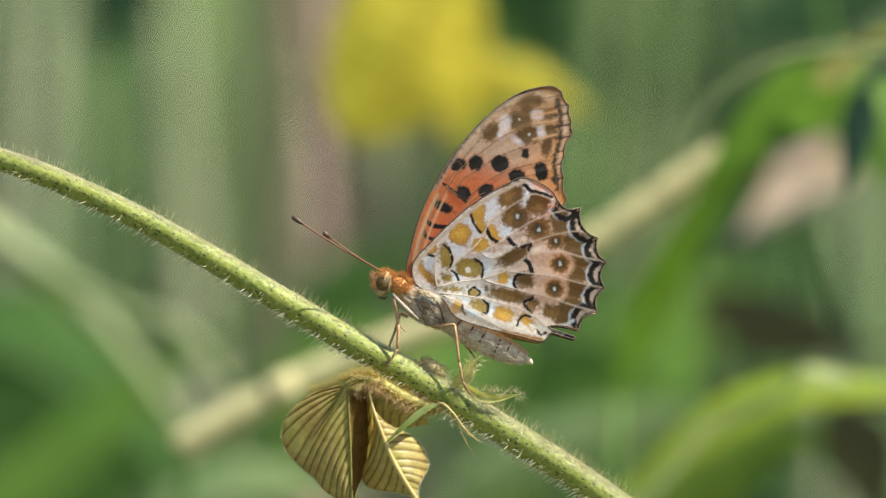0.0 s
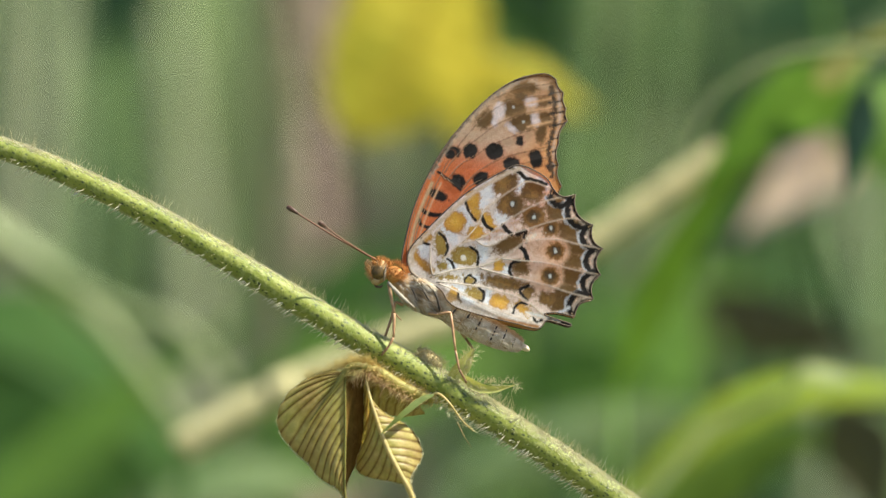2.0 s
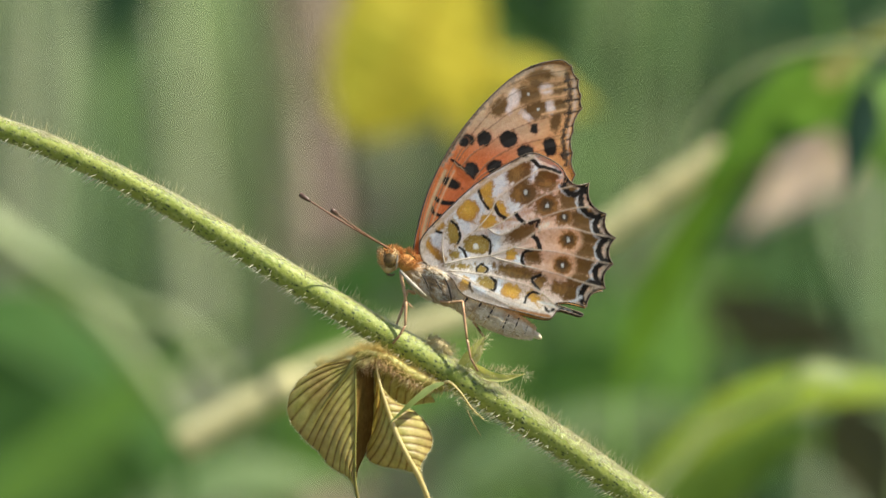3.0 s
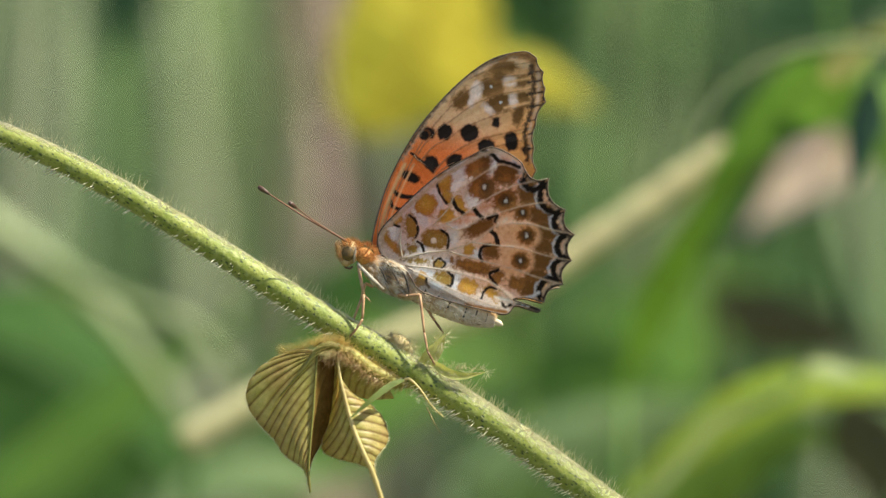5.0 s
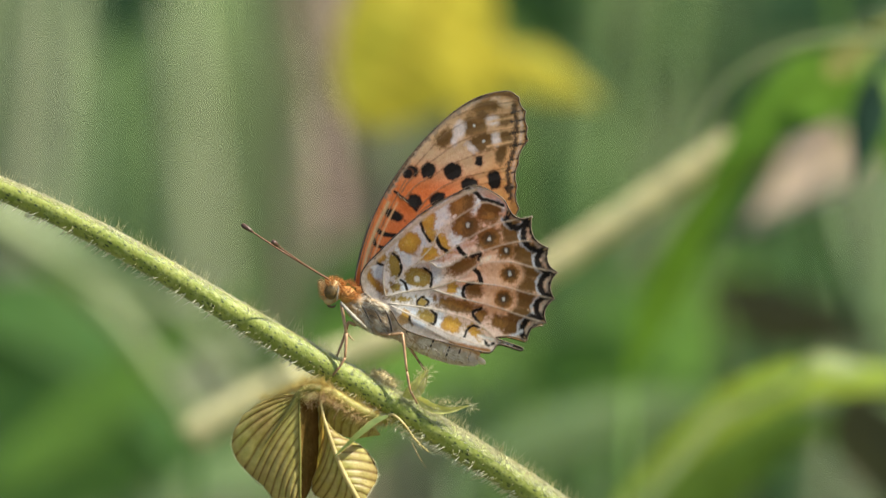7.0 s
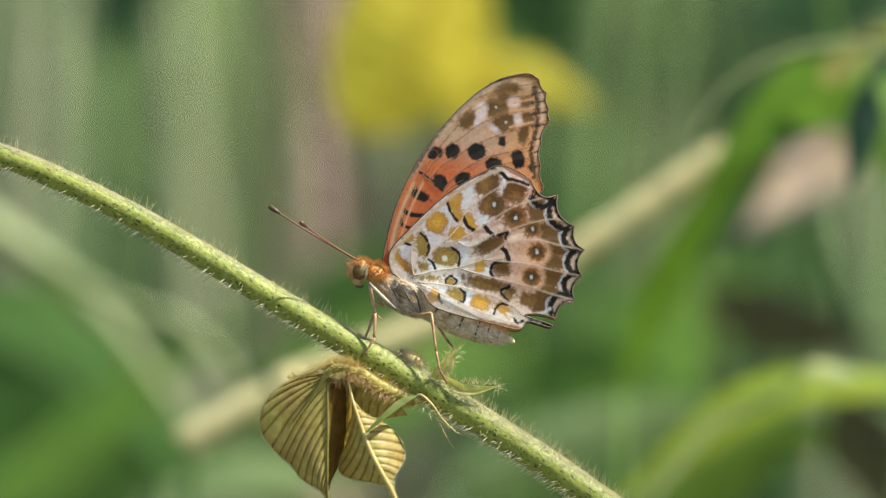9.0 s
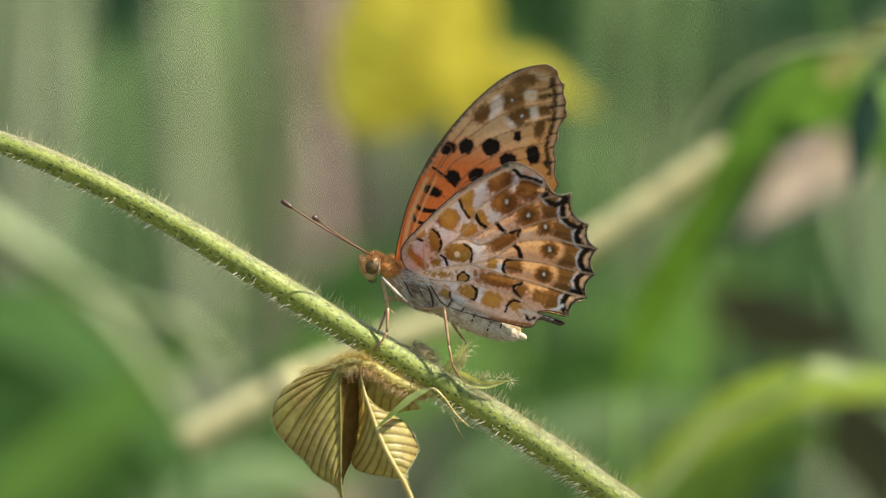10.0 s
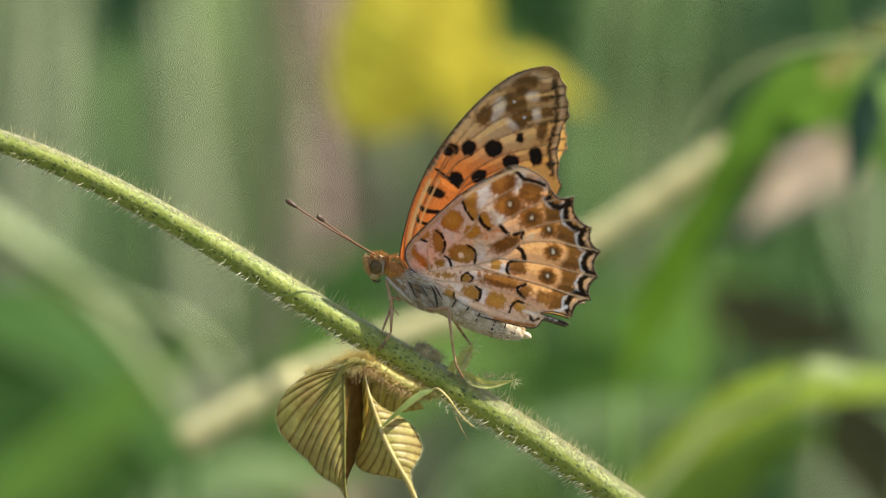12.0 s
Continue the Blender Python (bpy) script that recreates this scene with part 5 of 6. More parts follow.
def make_back():
    stalk("dry_cane", "straw-coloured dry cane leaning across the thicket", "cane", [(322, 792), (345, 775), (500, 690), (700, 605), (880, 535), (1060, 420), (1240, 298), (1276, 272)], 0.22, 58, G_STRAW, taper=0.9, rings=(0.3, 0.6), grounded=False)
    # added support below the cane's end, dark green in place of shade
    stalk("green_stalk", "dark green stalk added to hold up the cane, coloured as if shaded", "stalk", [(300, 2500), (318, 1200), (330, 870), (334, 785)], 0.235, 22, G_DEEP)
    back_leaf("yellow_leaf", "broad yellow withering leaf hanging in the thicket", "leaf", [(790, -90), (752, 30), (702, 135), (622, 238)], 0.38, 262, G_YELLOW, 0.35, "yellow leaves", (0.4, 0.85, 1.0, 1.0, 0.95, 0.72, 0.25), root=[(690, -140), (400, -400), (-500, -300), (-900, 400)])
    back_leaf("yellow_leaf", "small yellow withering leaf turned aside", "leaf", [(840, 50), (838, 130), (825, 200), (800, 260)], 0.42, 130, G_YELLOW, 0.3, "yellow leaves", root=[(820, -120), (500, -420), (-500, -320), (-950, 400)])
    back_leaf("yellow_leaf", "yellow leaf tip beside the dry stalk", "leaf", [(860, 110), (920, 140), (980, 170), (1050, 200)], 0.42, 90, G_YELLOW, 0.1, "yellow leaves", root=[(850, 20), (820, -150), (400, -430), (-600, -300), (-980, 400)])
    back_leaf("grass_blade", "broad green blade rising past a dry leaf", "grass blade", [(1090, 700), (1130, 600), (1180, 500), (1270, 350), (1390, 215), (1510, 95)], 0.26, 78, G_VIVID, 0.6, "grass blades")
    back_leaf("dry_leaf", "pale brown dry leaf curled behind a green blade", "leaf", [(1500, 168), (1456, 255), (1400, 332), (1292, 428)], 0.36, 138, G_DRY, 0.5, turn=-0.22, root=[(1640, 40), (1950, 200)])
    back_leaf("green_leaf", "vivid green leaf with a pale edge above the dry leaf", "leaf", [(1500, 105), (1425, 160), (1340, 225), (1235, 330)], 0.195, 128, G_VIVID, 0.5, "green leaves", turn=-0.15, root=[(1640, 40), (1960, 200)])
    back_leaf("green_leaf", "dark teal leaf in shade beside the dry leaf", "leaf", [(1530, 150), (1522, 210), (1510, 270), (1492, 350)], 0.16, 62, G_SHADE_TEAL, -0.2, "green leaves", root=[(1640, 60), (1970, 200)])
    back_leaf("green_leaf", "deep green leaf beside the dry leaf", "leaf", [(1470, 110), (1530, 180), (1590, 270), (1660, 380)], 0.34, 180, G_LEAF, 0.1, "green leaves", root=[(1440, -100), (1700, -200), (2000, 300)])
    back_leaf("green_leaf", "dark green leaf in shade", "leaf", [(1440, 330), (1490, 240), (1540, 130), (1600, 60)], 0.42, 100, G_SHADE, -0.3, "green leaves", root=[(1500, 600), (1700, 900)])
    back_leaf("grass_blade", "arching lime-green blade in full sun", "grass blade", [(1080, 900), (1200, 800), (1300, 728), (1420, 690), (1620, 695), (1740, 750)], 0.24, 84, G_LIME, 0.3, "grass blades")
    back_leaf("green_leaf", "broad fresh green leaf low in the thicket", "leaf", [(1130, 960), (1240, 860), (1350, 790), (1490, 770)], 0.34, 150, G_FRESH, -0.1, "green leaves")
    back_leaf("green_leaf", "pale green leaf spread flat under the stem", "leaf", [(780, 870), (930, 800), (1100, 745), (1260, 720)], 0.42, 100, G_MIST, 0.08, "green leaves")
    stalk("pale_stalk", "pale green stalk bending down", "stalk", [(-700, 2500), (-600, 600), (-350, 260), (-120, 350), (0, 425), (100, 500), (205, 605), (325, 765)], 0.42, 105, G_PALE, "pale stalks", 0.25)
    stalk("pale_stalk", "thin pale green side shoot", "stalk", [(-700, 2400), (-500, 700), (-150, 370), (0, 430), (110, 495), (210, 548), (300, 575), (355, 618), (405, 685)], 0.38, 32, G_PALE, "pale stalks")
    stalk("pale_stalk", "thin pale stalk arching over the green blade", "stalk", [(1900, 2500), (1900, 330), (1740, 130), (1500, 88), (1370, 106), (1285, 152), (1232, 218), (1210, 275)], 0.17, 16, G_PALE, "pale stalks")
    back_leaf("green_leaf", "dark green leaf under the butterfly's tail", "leaf", [(900, 690), (990, 655), (1080, 650), (1180, 700)], 0.5, 95, G_DEEP, -0.2, "green leaves", root=[(760, 1000)])
    # the lime blade's highlight, added as a small pale leaf shape
    back_leaf("green_leaf", "small whitish leaf added as the glint on the lime blade", "leaf", [(1418, 655), (1450, 663), (1480, 668), (1512, 672)], 0.2, 34, G_GLINT, 0.2, "green leaves", (0.3, 0.8, 1.0, 1.0, 0.9, 0.6, 0.2), root=[(1400, 690), (1250, 760), (1130, 900)])
    back_leaf("green_leaf", "small pale yellow leaf tip", "leaf", [(1520, 80), (1498, 100), (1475, 124), (1448, 152)], 0.185, 56, G_FLAX, 0.3, "green leaves", (0.6, 0.95, 1.0, 1.0, 0.95, 0.8, 0.4), root=[(1660, 30), (1950, 200)])
    back_leaf("green_leaf", "large mid-green leaf low in the thicket", "leaf", [(-160, 560), (40, 640), (190, 740), (330, 900)], 0.48, 320, G_DEEP, 0.06, "green leaves", root=[(-500, 700)])
    back_leaf("green_leaf", "large mid-green leaf near the ground", "leaf", [(-100, 900), (80, 820), (240, 780), (430, 790)], 0.53, 260, G_DEEP, 0.06, "green leaves", root=[(-400, 1200)])
    back_leaf("green_leaf", "pale sunlit leaf under the young leaf", "leaf", [(270, 890), (390, 855), (490, 845), (600, 865)], 0.39, 90, G_MIST, 0.28, "green leaves")
    back_leaf("green_leaf", "mid-green leaf behind the butterfly", "leaf", [(960, 820), (1060, 680), (1200, 560), (1330, 480)], 0.77, 220, G_LEAF, 0.6, "green leaves")
    back_leaf("green_leaf", "wide green leaf behind the cane", "leaf", [(450, 900), (540, 740), (690, 650), (900, 640)], 0.84, 240, G_LEAF, 0.3, "green leaves")
    back_leaf("green_leaf", "green leaf high in the thicket", "leaf", [(1640, -60), (1500, -10), (1380, 40), (1260, 100)], 0.70, 170, G_SHADE, 0.1, "green leaves", root=[(1900, 0)])
    back_leaf("green_leaf", "dark green leaf in the thicket's shade", "leaf", [(890, -90), (920, -10), (950, 50), (1000, 110)], 0.55, 150, G_SHADE, -0.2, "green leaves", root=[(700, -200), (-300, -300), (-900, 400)])
    back_leaf("green_leaf", "dark olive shaded leaf low in the thicket", "leaf", [(1240, 520), (1330, 575), (1440, 600), (1580, 620)], 0.45, 120, G_SHADE_OLIVE, -0.2, "green leaves", root=[(1300, 900)])
    # a dark blade fills the gap, its shade painted as olive
    back_leaf("green_leaf", "dark leaf added as the shaded gap behind the lime blade", "leaf", [(1480, 715), (1510, 780), (1540, 850), (1570, 940)], 0.32, 130, G_SHADE_OLIVE, -0.3, "green leaves", root=[(1750, 700)])
    back_leaf("green_leaf", "dim green leaf behind the butterfly's head", "leaf", [(520, 610), (590, 540), (660, 480), (760, 430)], 0.95, 150, G_DEEP, -0.1, "green leaves", root=[(480, 900)])
    back_leaf("green_leaf", "dark green leaf beyond the wing tip", "leaf", [(1020, -80), (1000, 0), (970, 60), (930, 140)], 0.9, 80, G_DEEP, -0.1, "green leaves", root=[(1200, -300), (1900, -200), (2000, 300)])
    back_leaf("green_leaf", "dark leaf in shade high in the thicket", "leaf", [(235, -120), (218, -40), (198, 30), (170, 120)], 0.8, 150, G_SHADE, -0.2, "green leaves", root=[(100, -200), (-700, -200), (-900, 400)])
    swaying = back_leaf("green_leaf", "fresh green leaf swaying in the wind", "leaf", [(20, 800), (170, 690), (330, 560), (520, 430)], 0.45, 110, G_LEAF, 0.3, "green leaves")
    stalk("withered_stalk", "brown withered stalk below the yellow leaf", "stalk", [(575, 1500), (560, 800), (552, 460), (545, 300), (535, 225)], 1.0, 70, G_RUSSET)
    # tall stalks farther back; the zones put sunlit and shaded stretches into their colours
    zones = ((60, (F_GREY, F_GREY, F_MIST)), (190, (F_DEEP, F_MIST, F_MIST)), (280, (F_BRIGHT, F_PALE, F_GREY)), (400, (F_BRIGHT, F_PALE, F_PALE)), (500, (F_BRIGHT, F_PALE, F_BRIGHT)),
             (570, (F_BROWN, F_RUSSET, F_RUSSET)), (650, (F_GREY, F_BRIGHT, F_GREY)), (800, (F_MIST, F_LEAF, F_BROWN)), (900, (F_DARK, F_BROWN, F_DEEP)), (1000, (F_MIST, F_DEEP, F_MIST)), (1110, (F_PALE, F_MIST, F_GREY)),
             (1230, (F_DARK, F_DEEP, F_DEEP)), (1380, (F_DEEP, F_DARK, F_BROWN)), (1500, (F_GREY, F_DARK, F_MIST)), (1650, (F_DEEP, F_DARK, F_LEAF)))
    rng = random.Random(8)
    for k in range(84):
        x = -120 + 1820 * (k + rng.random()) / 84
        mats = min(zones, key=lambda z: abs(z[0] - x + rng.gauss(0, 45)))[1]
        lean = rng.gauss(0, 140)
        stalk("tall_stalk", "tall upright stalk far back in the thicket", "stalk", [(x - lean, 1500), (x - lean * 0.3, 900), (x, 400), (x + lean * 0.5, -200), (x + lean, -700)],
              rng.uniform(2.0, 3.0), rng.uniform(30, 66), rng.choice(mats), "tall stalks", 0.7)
    # a bank of leaves behind, closed and gently swelling, and the ground
    nx, nz = 110, 44
    rise = [[Vector((-4.6 + 9.2 * i / nx, 0, 3.4 * k / nz)) for i in range(nx + 1)] for k in range(nz + 1)]
    verts, faces = [], []
    for row in rise:
        for p in row:
            p.y = 3.5 + 0.42 * p.z + 0.16 * noise.noise(p * 1.3) + 0.05 * noise.noise(p * 3.1 + Vector((5, 0, 0)))
            verts.append(p)
    m = nx + 1
    for k in range(nz):
        for i in range(nx):
            faces.append((k * m + i, k * m + i + 1, (k + 1) * m + i + 1, (k + 1) * m + i))
    rng = random.Random(11)
    for _ in range(1600):
        p = rise[rng.randrange(nz)][rng.randrange(nx)] + Vector((rng.uniform(-0.04, 0.04), -0.03, rng.uniform(-0.04, 0.04)))
        a = Vector((rng.gauss(0, 1), 0.3, rng.gauss(0.4, 1))).normalized()
        c = a.cross(Vector((rng.gauss(0, 0.12), 1, -0.35 + rng.gauss(0, 0.12)))).normalized()
        l, w = rng.uniform(0.14, 0.30), rng.uniform(0.04, 0.10)
        n = len(verts)
        verts.extend((p, p + a * l * 0.5 + c * w, p + a * l, p + a * l * 0.5 - c * w))
        faces.append((n, n + 1, n + 2, n + 3))
    me = mesh_of("bank_of_leaves", verts, faces)
    tagged(link("bank_of_leaves", me, F_BANK, None, "dense bank of mixed green leaves behind the thicket", False), category="foliage", kind="stuff")
    bm = bmesh.new()
    bmesh.ops.create_grid(bm, x_segments=60, y_segments=60, size=1.0)
    for q in bm.verts:
        q.co.x, q.co.y = math.copysign(abs(q.co.x) ** 3, q.co.x) * 900, math.copysign(abs(q.co.y) ** 3, q.co.y) * 900
        q.co.z = 0.02 * noise.noise(q.co * 3)
    tagged(part("ground", bm, plain("leafy_soil", (0.10, 0.085, 0.05), (0.07, 0.10, 0.03), 0.9, 6.0), None, "dark soil with low green growth"), category="ground", kind="structure")
    return swaying


def hinge_turn(angle, shift=0.0, sweep=0.0):
    """A wing's pose on the body: opened by angle degrees towards the eye, swept back in its own plane."""
    return Matrix.Translation((0, shift * U, 0)) @ Matrix.Rotation(radians(angle), 4, AXIS) @ Matrix.Rotation(radians(sweep), 4, "Y")


butterfly, wings = make_butterfly()
abdomen = make_body(butterfly)
vine, leaf_stalk = make_vine()
swaying_leaf = make_back()


def motions():
    # seconds, right and down shift in plan units, turn in degrees
    perch = [
        (0, -16.7, 28.8, -0.13), (0.1, -9.2, 24.3, -0.05), (0.2, -2.7, 17.8, 0.03), (0.3, 3.8, 5.2, 0.11), (0.4, 3.3, -2.3, 0.19),
        (0.5, -0.2, -8.8, 0.27), (0.6, -7.0, -8.4, 0.06), (0.7, -11.7, -7.0, -0.15), (0.8, -19.4, 0.3, -0.37), (0.9, -24.2, 6.7, -0.58),
        (1, -24.9, 14.1, -0.79), (1.1, -22.3, 18.3, -0.63), (1.2, -18.6, 20.5, -0.47), (1.3, -10.0, 13.6, -0.32), (1.4, -5.4, 8.8, -0.16),
        (1.5, -0.8, 0.0, 0.00), (1.6, 0.3, -7.1, -0.13), (1.7, -2.6, -11.3, -0.26), (1.8, -11.6, -7.4, -0.39), (1.9, -18.6, -2.6, -0.52),
        (2, -25.5, 8.3, -0.65), (2.1, -26.0, 13.5, -0.63), (2.2, -25.5, 16.8, -0.61), (2.3, -19.9, 18.0, -0.60), (2.4, -15.4, 16.3, -0.58),
        (2.5, -13.9, 14.5, -0.56), (2.6, -13.2, 13.2, -0.50), (2.7, -15.4, 11.9, -0.44), (2.8, -15.7, 7.5, -0.37), (2.9, -12.9, 1.2, -0.31),
        (3, -7.2, -9.1, -0.25), (3.2, -2.4, -27.1, -0.06), (4.8, -86.1, -20.7, 0.10), (5, -89.6, -16.1, 0.10), (5.1, -97.5, 1.6, -0.10),
        (5.2, -103.4, 17.3, -0.31), (5.3, -114.3, 41.1, -0.51), (5.4, -116.2, 54.8, -0.72), (5.5, -118.1, 62.5, -0.92), (5.6, -123.5, 61.8, -0.54),
        (5.7, -130.0, 51.2, -0.15), (5.8, -137.4, 28.5, 0.23), (5.9, -140.9, 18.9, 1.00), (6, -138.3, 9.2, 1.70), (6.1, -124.4, -0.4, 1.70),
        (6.2, -110.5, 0.0, 1.40), (6.3, -89.6, 8.4, 1.60), (6.4, -73.7, 14.8, 1.80), (6.5, -71.8, 28.2, 2.00), (6.6, -79.0, 43.4, 1.66),
        (6.7, -86.2, 54.6, 1.32), (6.8, -113.4, 75.9, 0.98), (6.9, -120.6, 73.1, 0.64), (7, -125.8, 63.3, 0.30), (7.1, -124.8, 43.8, 0.08),
        (7.2, -117.9, 24.3, -0.15), (8.8, -60.9, 10.1, 0.11), (8.9, -65.9, 14.6, -0.12), (9, -66.9, 16.0, -0.35), (9.1, -66.6, 15.1, -0.22),
        (9.2, -60.4, 15.2, -0.09), (9.3, -51.1, 11.2, 0.04), (9.4, -45.9, 8.3, 0.17), (9.5, -41.6, 7.4, 0.30), (9.6, -38.6, 3.6, 0.18),
        (9.7, -37.5, 2.8, 0.06), (9.8, -39.5, 4.1, -0.07), (9.9, -43.4, 6.3, -0.19), (10, -46.4, 6.5, -0.31), (10.1, -46.9, 3.6, -0.32),
        (10.2, -43.4, 0.7, -0.33), (10.3, -32.9, -3.3, -0.34), (10.4, -26.4, -3.2, -0.35), (10.5, -20.9, -5.1, -0.36), (10.6, -15.9, -5.2, -0.27),
        (10.7, -14.9, -5.3, -0.17), (10.8, -18.0, -8.4, -0.08), (10.9, -19.0, -8.5, 0.02), (11, -20.0, -8.6, 0.11), (11.1, -20.3, -11.3, 0.10),
        (11.2, -19.6, -10.9, 0.10), (11.3, -21.0, -13.6, 0.09), (11.4, -20.3, -14.2, 0.09), (11.5, -20.6, -15.9, 0.08), (11.6, -25.5, -16.8, 0.06),
        (11.8, -34.2, -8.6, 0.03), (12, -36.9, 7.6, 0.00),
    ]
    sway = [
        (0, -13.5, 27.5, -0.58), (0.1, -6.5, 23.5, -0.49), (0.2, -0.6, 17.5, -0.37), (0.3, 5.3, 5.5, -0.12), (0.4, 4.3, -1.5, 0.03),
        (0.5, 0.2, -7.5, 0.16), (0.6, -6.0, -7.1, 0.15), (0.7, -10.2, -5.7, 0.12), (0.8, -17.5, 1.7, -0.04), (0.9, -21.8, 8.1, -0.17),
        (1, -22.0, 15.5, -0.33), (1.1, -20.0, 19.4, -0.41), (1.2, -16.9, 21.3, -0.45), (1.3, -8.8, 14.2, -0.30), (1.4, -4.8, 9.1, -0.19),
        (1.5, -0.8, 0.0, 0.00), (1.6, 1.3, -6.7, 0.14), (1.7, -0.7, -10.4, 0.22), (1.8, -8.6, -6.1, 0.13), (1.9, -14.6, -0.8, 0.02),
        (2, -20.5, 10.5, -0.22), (2.1, -21.5, 15.3, -0.31), (2.2, -21.5, 18.1, -0.36), (2.3, -16.5, 18.9, -0.37), (2.4, -12.5, 16.7, -0.32),
        (2.5, -11.5, 14.5, -0.26), (2.6, -10.9, 13.5, -0.24), (2.7, -13.3, 12.5, -0.21), (2.8, -13.7, 8.5, -0.12), (2.9, -11.1, 2.5, 0.01),
        (3, -5.5, -7.5, 0.22), (3.2, -1.3, -26.0, 0.62), (4.8, -79.7, -12.0, 1.01), (5, -83.5, -7.5, 0.93), (5.1, -90.7, 9.5, 0.46),
        (5.2, -95.9, 24.5, 0.04), (5.3, -106.1, 47.5, -0.55), (5.4, -107.3, 60.5, -0.93), (5.5, -108.5, 67.5, -1.19), (5.6, -113.3, 67.9, -1.07),
        (5.7, -119.1, 58.3, -0.73), (5.8, -125.9, 36.7, -0.15), (5.9, -128.7, 28.1, 0.16), (6, -125.5, 19.5, 0.47), (6.1, -113.9, 8.3, 0.85),
        (6.2, -102.3, 7.1, 1.03), (6.3, -83.7, 13.9, 1.04), (6.4, -70.1, 18.7, 0.96), (6.5, -70.5, 30.5, 0.74), (6.6, -76.3, 45.9, 0.42),
        (6.7, -82.1, 57.3, 0.18), (6.8, -107.9, 78.7, -0.46), (6.9, -113.7, 76.1, -0.60), (7, -117.5, 66.5, -0.60), (7.1, -116.0, 48.5, -0.43),
        (7.2, -108.5, 30.5, -0.26), (8.8, -54.5, 12.7, -0.09), (8.9, -59.0, 17.6, -0.21), (9, -59.5, 19.5, -0.26), (9.1, -59.7, 18.3, -0.23),
        (9.2, -53.9, 18.1, -0.22), (9.3, -45.1, 13.9, -0.12), (9.4, -40.3, 10.7, -0.04), (9.5, -36.5, 9.5, -0.01), (9.6, -33.1, 5.7, 0.06),
        (9.7, -31.7, 4.9, 0.07), (9.8, -33.3, 6.1, 0.04), (9.9, -36.9, 8.3, -0.02), (10, -39.5, 8.5, -0.03), (10.1, -40.3, 5.5, 0.03),
        (10.2, -37.1, 2.5, 0.09), (10.3, -26.9, -1.5, 0.17), (10.4, -20.7, -1.5, 0.16), (10.5, -15.5, -3.5, 0.20), (10.6, -10.9, -3.7, 0.20),
        (10.7, -10.3, -3.9, 0.21), (10.8, -13.7, -7.1, 0.28), (10.9, -15.1, -7.3, 0.28), (11, -16.5, -7.5, 0.28), (11.1, -16.9, -10.1, 0.34),
        (11.2, -16.3, -9.7, 0.34), (11.3, -17.7, -12.3, 0.40), (11.4, -17.1, -12.9, 0.41), (11.5, -17.5, -14.5, 0.45), (11.6, -21.7, -15.3, 0.47),
        (11.8, -29.1, -6.9, 0.30), (12, -30.5, 9.5, -0.03),
    ]
    walk(butterfly, [(t, Matrix.Translation(plan(HINGE[0] + a, HINGE[1] + b)) @ pose(0, 0, 0, 0, turn, 0)) for t, a, b, turn in perch])
    walk(vine, [(t, Matrix.Translation(plan(STEM_AT[0] + a, STEM_AT[1] + b)) @ pose(0, 0, 0, 0, turn, 0)) for t, a, b, turn in sway])
    # the abdomen is lifted towards the wings: seconds, degrees
    lift = [(0, 1.5), (2.5, 1), (3.2, 0), (4.8, -3.5), (7.2, -4), (8.8, -4), (9.5, -4), (10.0, -3), (12, -4)]
    waist = abdomen.location.copy()
    walk(abdomen, [(t, Matrix.Translation(waist) @ pose(0, 0, 0, 0, a, 0)) for t, a in lift])
    # the young leaf swings on its stalk: seconds, degrees
    swing = [(0, -1), (0.5, 0.5), (1, 0), (1.5, 0), (2, 1), (2.5, -1.5), (3, 0.5), (3.2, 1), (4.8, 3.5), (5, 4), (5.5, 0.3), (6, 7), (6.5, 0), (7, 0.5), (7.2, 3), (8.8, 0.8), (9.2, 0.8), (10, 0), (12, 0)]
    walk(leaf_stalk, [(t, pose(0, 0, 0, 0, a, 0)) for t, a in swing])
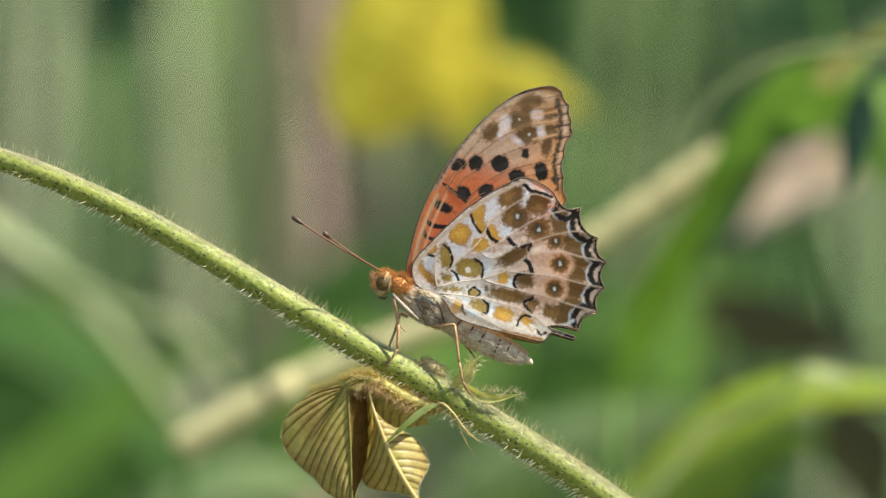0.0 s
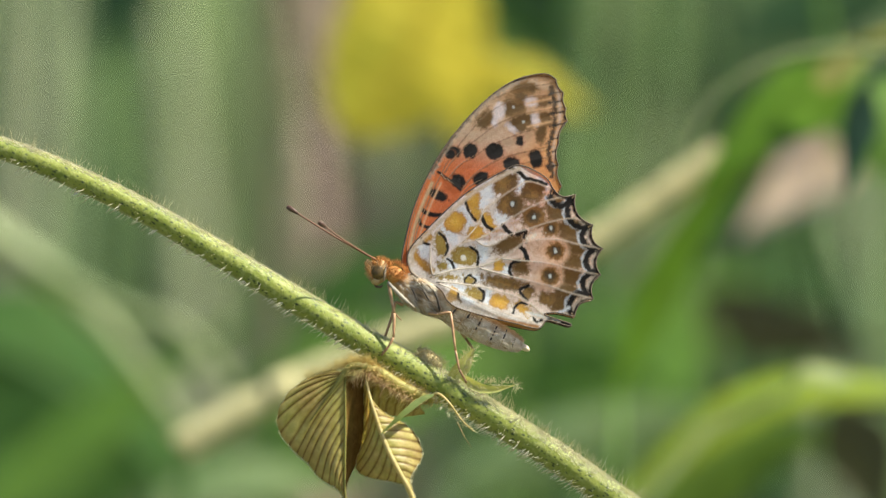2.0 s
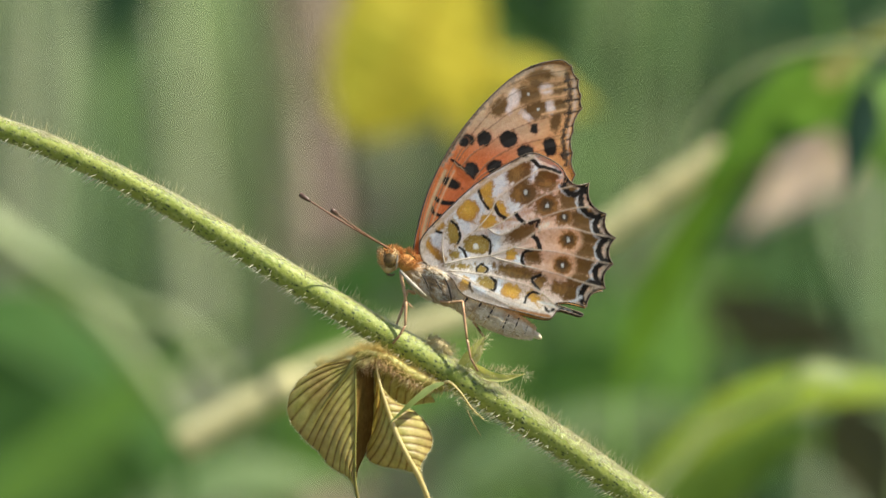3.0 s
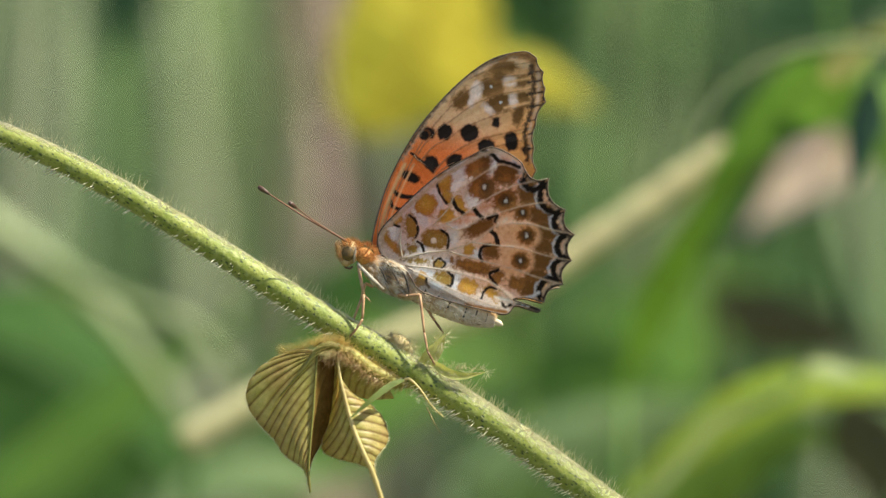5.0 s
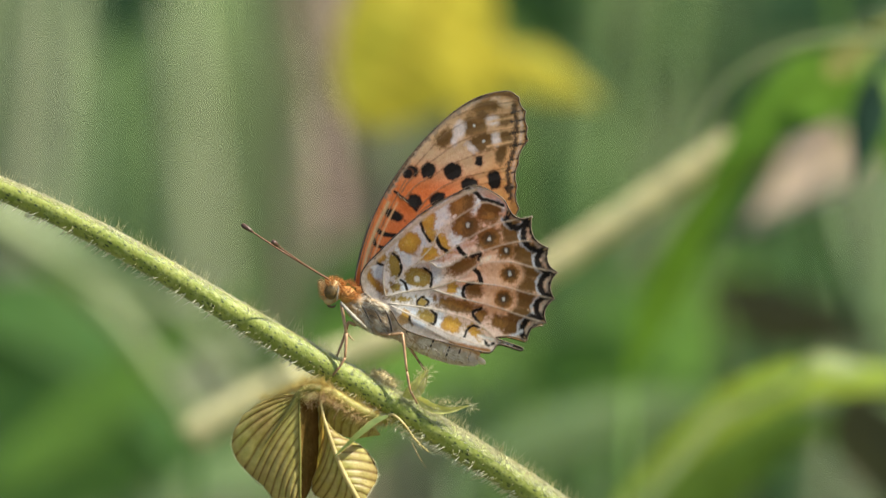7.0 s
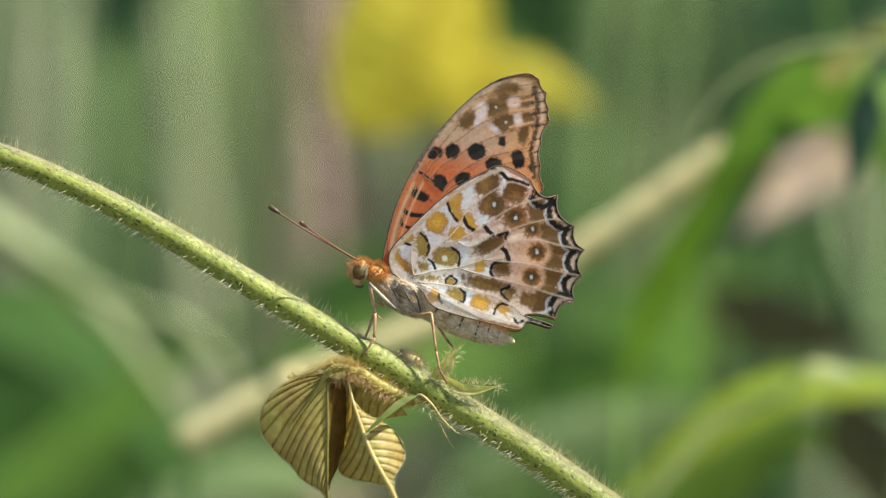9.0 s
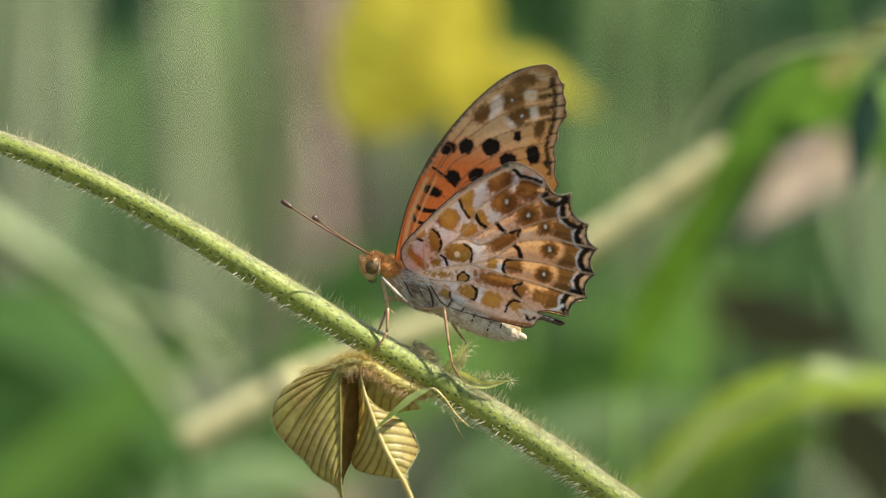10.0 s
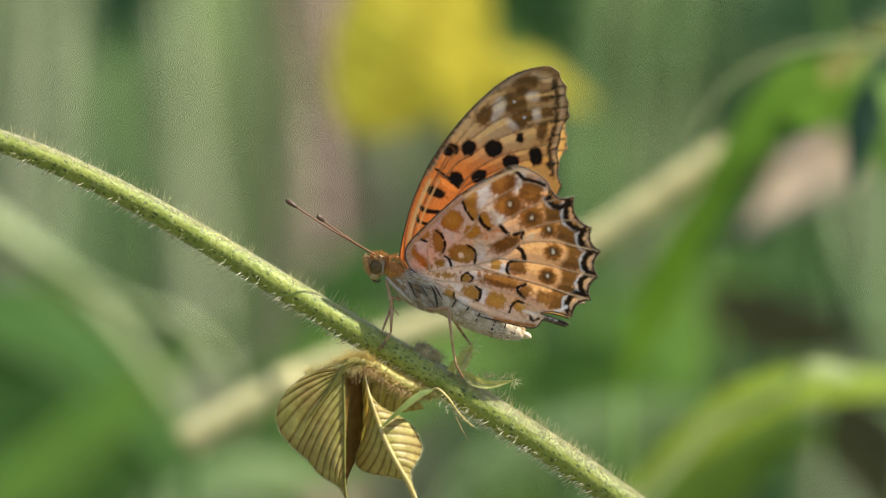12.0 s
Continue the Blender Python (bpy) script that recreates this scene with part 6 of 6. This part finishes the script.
    # a leaf behind swings up in the gusts: seconds, right and down shift in plan units
    gust = [(0, -90, 130), (6.2, -80, 110), (6.5, -20, 40), (6.7, 0, 0), (6.9, -70, 90), (7.05, -60, 60), (7.2, 20, -10), (7.6, -90, 130), (11.0, -90, 120), (11.3, -40, 60), (11.5, -30, 40), (11.8, -80, 110), (12, -90, 130)]
    rest = swaying_leaf.location.copy()
    walk(swaying_leaf, [(t, Matrix.Translation(rest + Vector((a, 0, -b)) * U * 1.9)) for t, a, b in gust])
    # the wings' beat: seconds, lean of the near forewing towards the eye in degrees
    beat = [(0, -12), (2.5, -12), (2.6, -8), (2.7, 3), (2.8, -9), (2.9, -9), (3.2, -6), (4.0, -9), (4.8, 0), (5.0, 4), (5.2, 11), (5.3, 16), (5.4, 8), (5.5, 2.5),
            (5.7, 5), (5.8, 7), (5.9, 9), (6.0, 12), (6.1, 18), (6.2, 17), (6.3, 8), (6.4, 0), (6.5, -4), (6.6, 8), (6.7, 16), (6.8, 9), (6.9, 0), (7.0, -2)]
    beat += [(7.1, 8), (7.2, 16), (7.5, 3), (8.0, -4), (8.8, -8), (9.0, -11), (9.3, -11), (9.6, -8), (9.7, 6), (9.8, 15), (9.9, 15), (10.0, 10), (10.1, -1), (10.2, -10),
             (10.3, 9), (10.4, 16), (10.5, 21), (10.6, 22), (10.7, 17), (10.8, 6), (10.9, -10), (11.0, -11), (11.1, -9), (11.2, 10), (11.3, 16), (11.4, 14)]
    beat += [(11.5, 8), (11.6, -4), (11.7, 1), (11.8, 10), (12, 14)]
    rows = []
    for t, a in beat:
        up = min(max((a + 10) / 10, 0), 1) - 1.2 * min(max((a - 8) / 8, 0), 1)
        rows.append((t, a, a + 0.5 + 0.12 * (a + 12), up))
    walk(wings["forewing", False], [(t, hinge_turn(a, 0, up)) for t, a, b, up in rows])
    walk(wings["hindwing", False], [(t, hinge_turn(b, -5, 0.4 * up)) for t, a, b, up in rows])
    walk(wings["forewing", True], [(t, hinge_turn(-15 - 0.45 * (a + 12), 3, 1.2 * max(0, a - 12) + 2 * min(max((a - 2) / 8, 0), 1))) for t, a, b, up in rows])
    walk(wings["hindwing", True], [(t, hinge_turn(-15 - 0.45 * (b + 12), 8)) for t, a, b, up in rows])


motions()
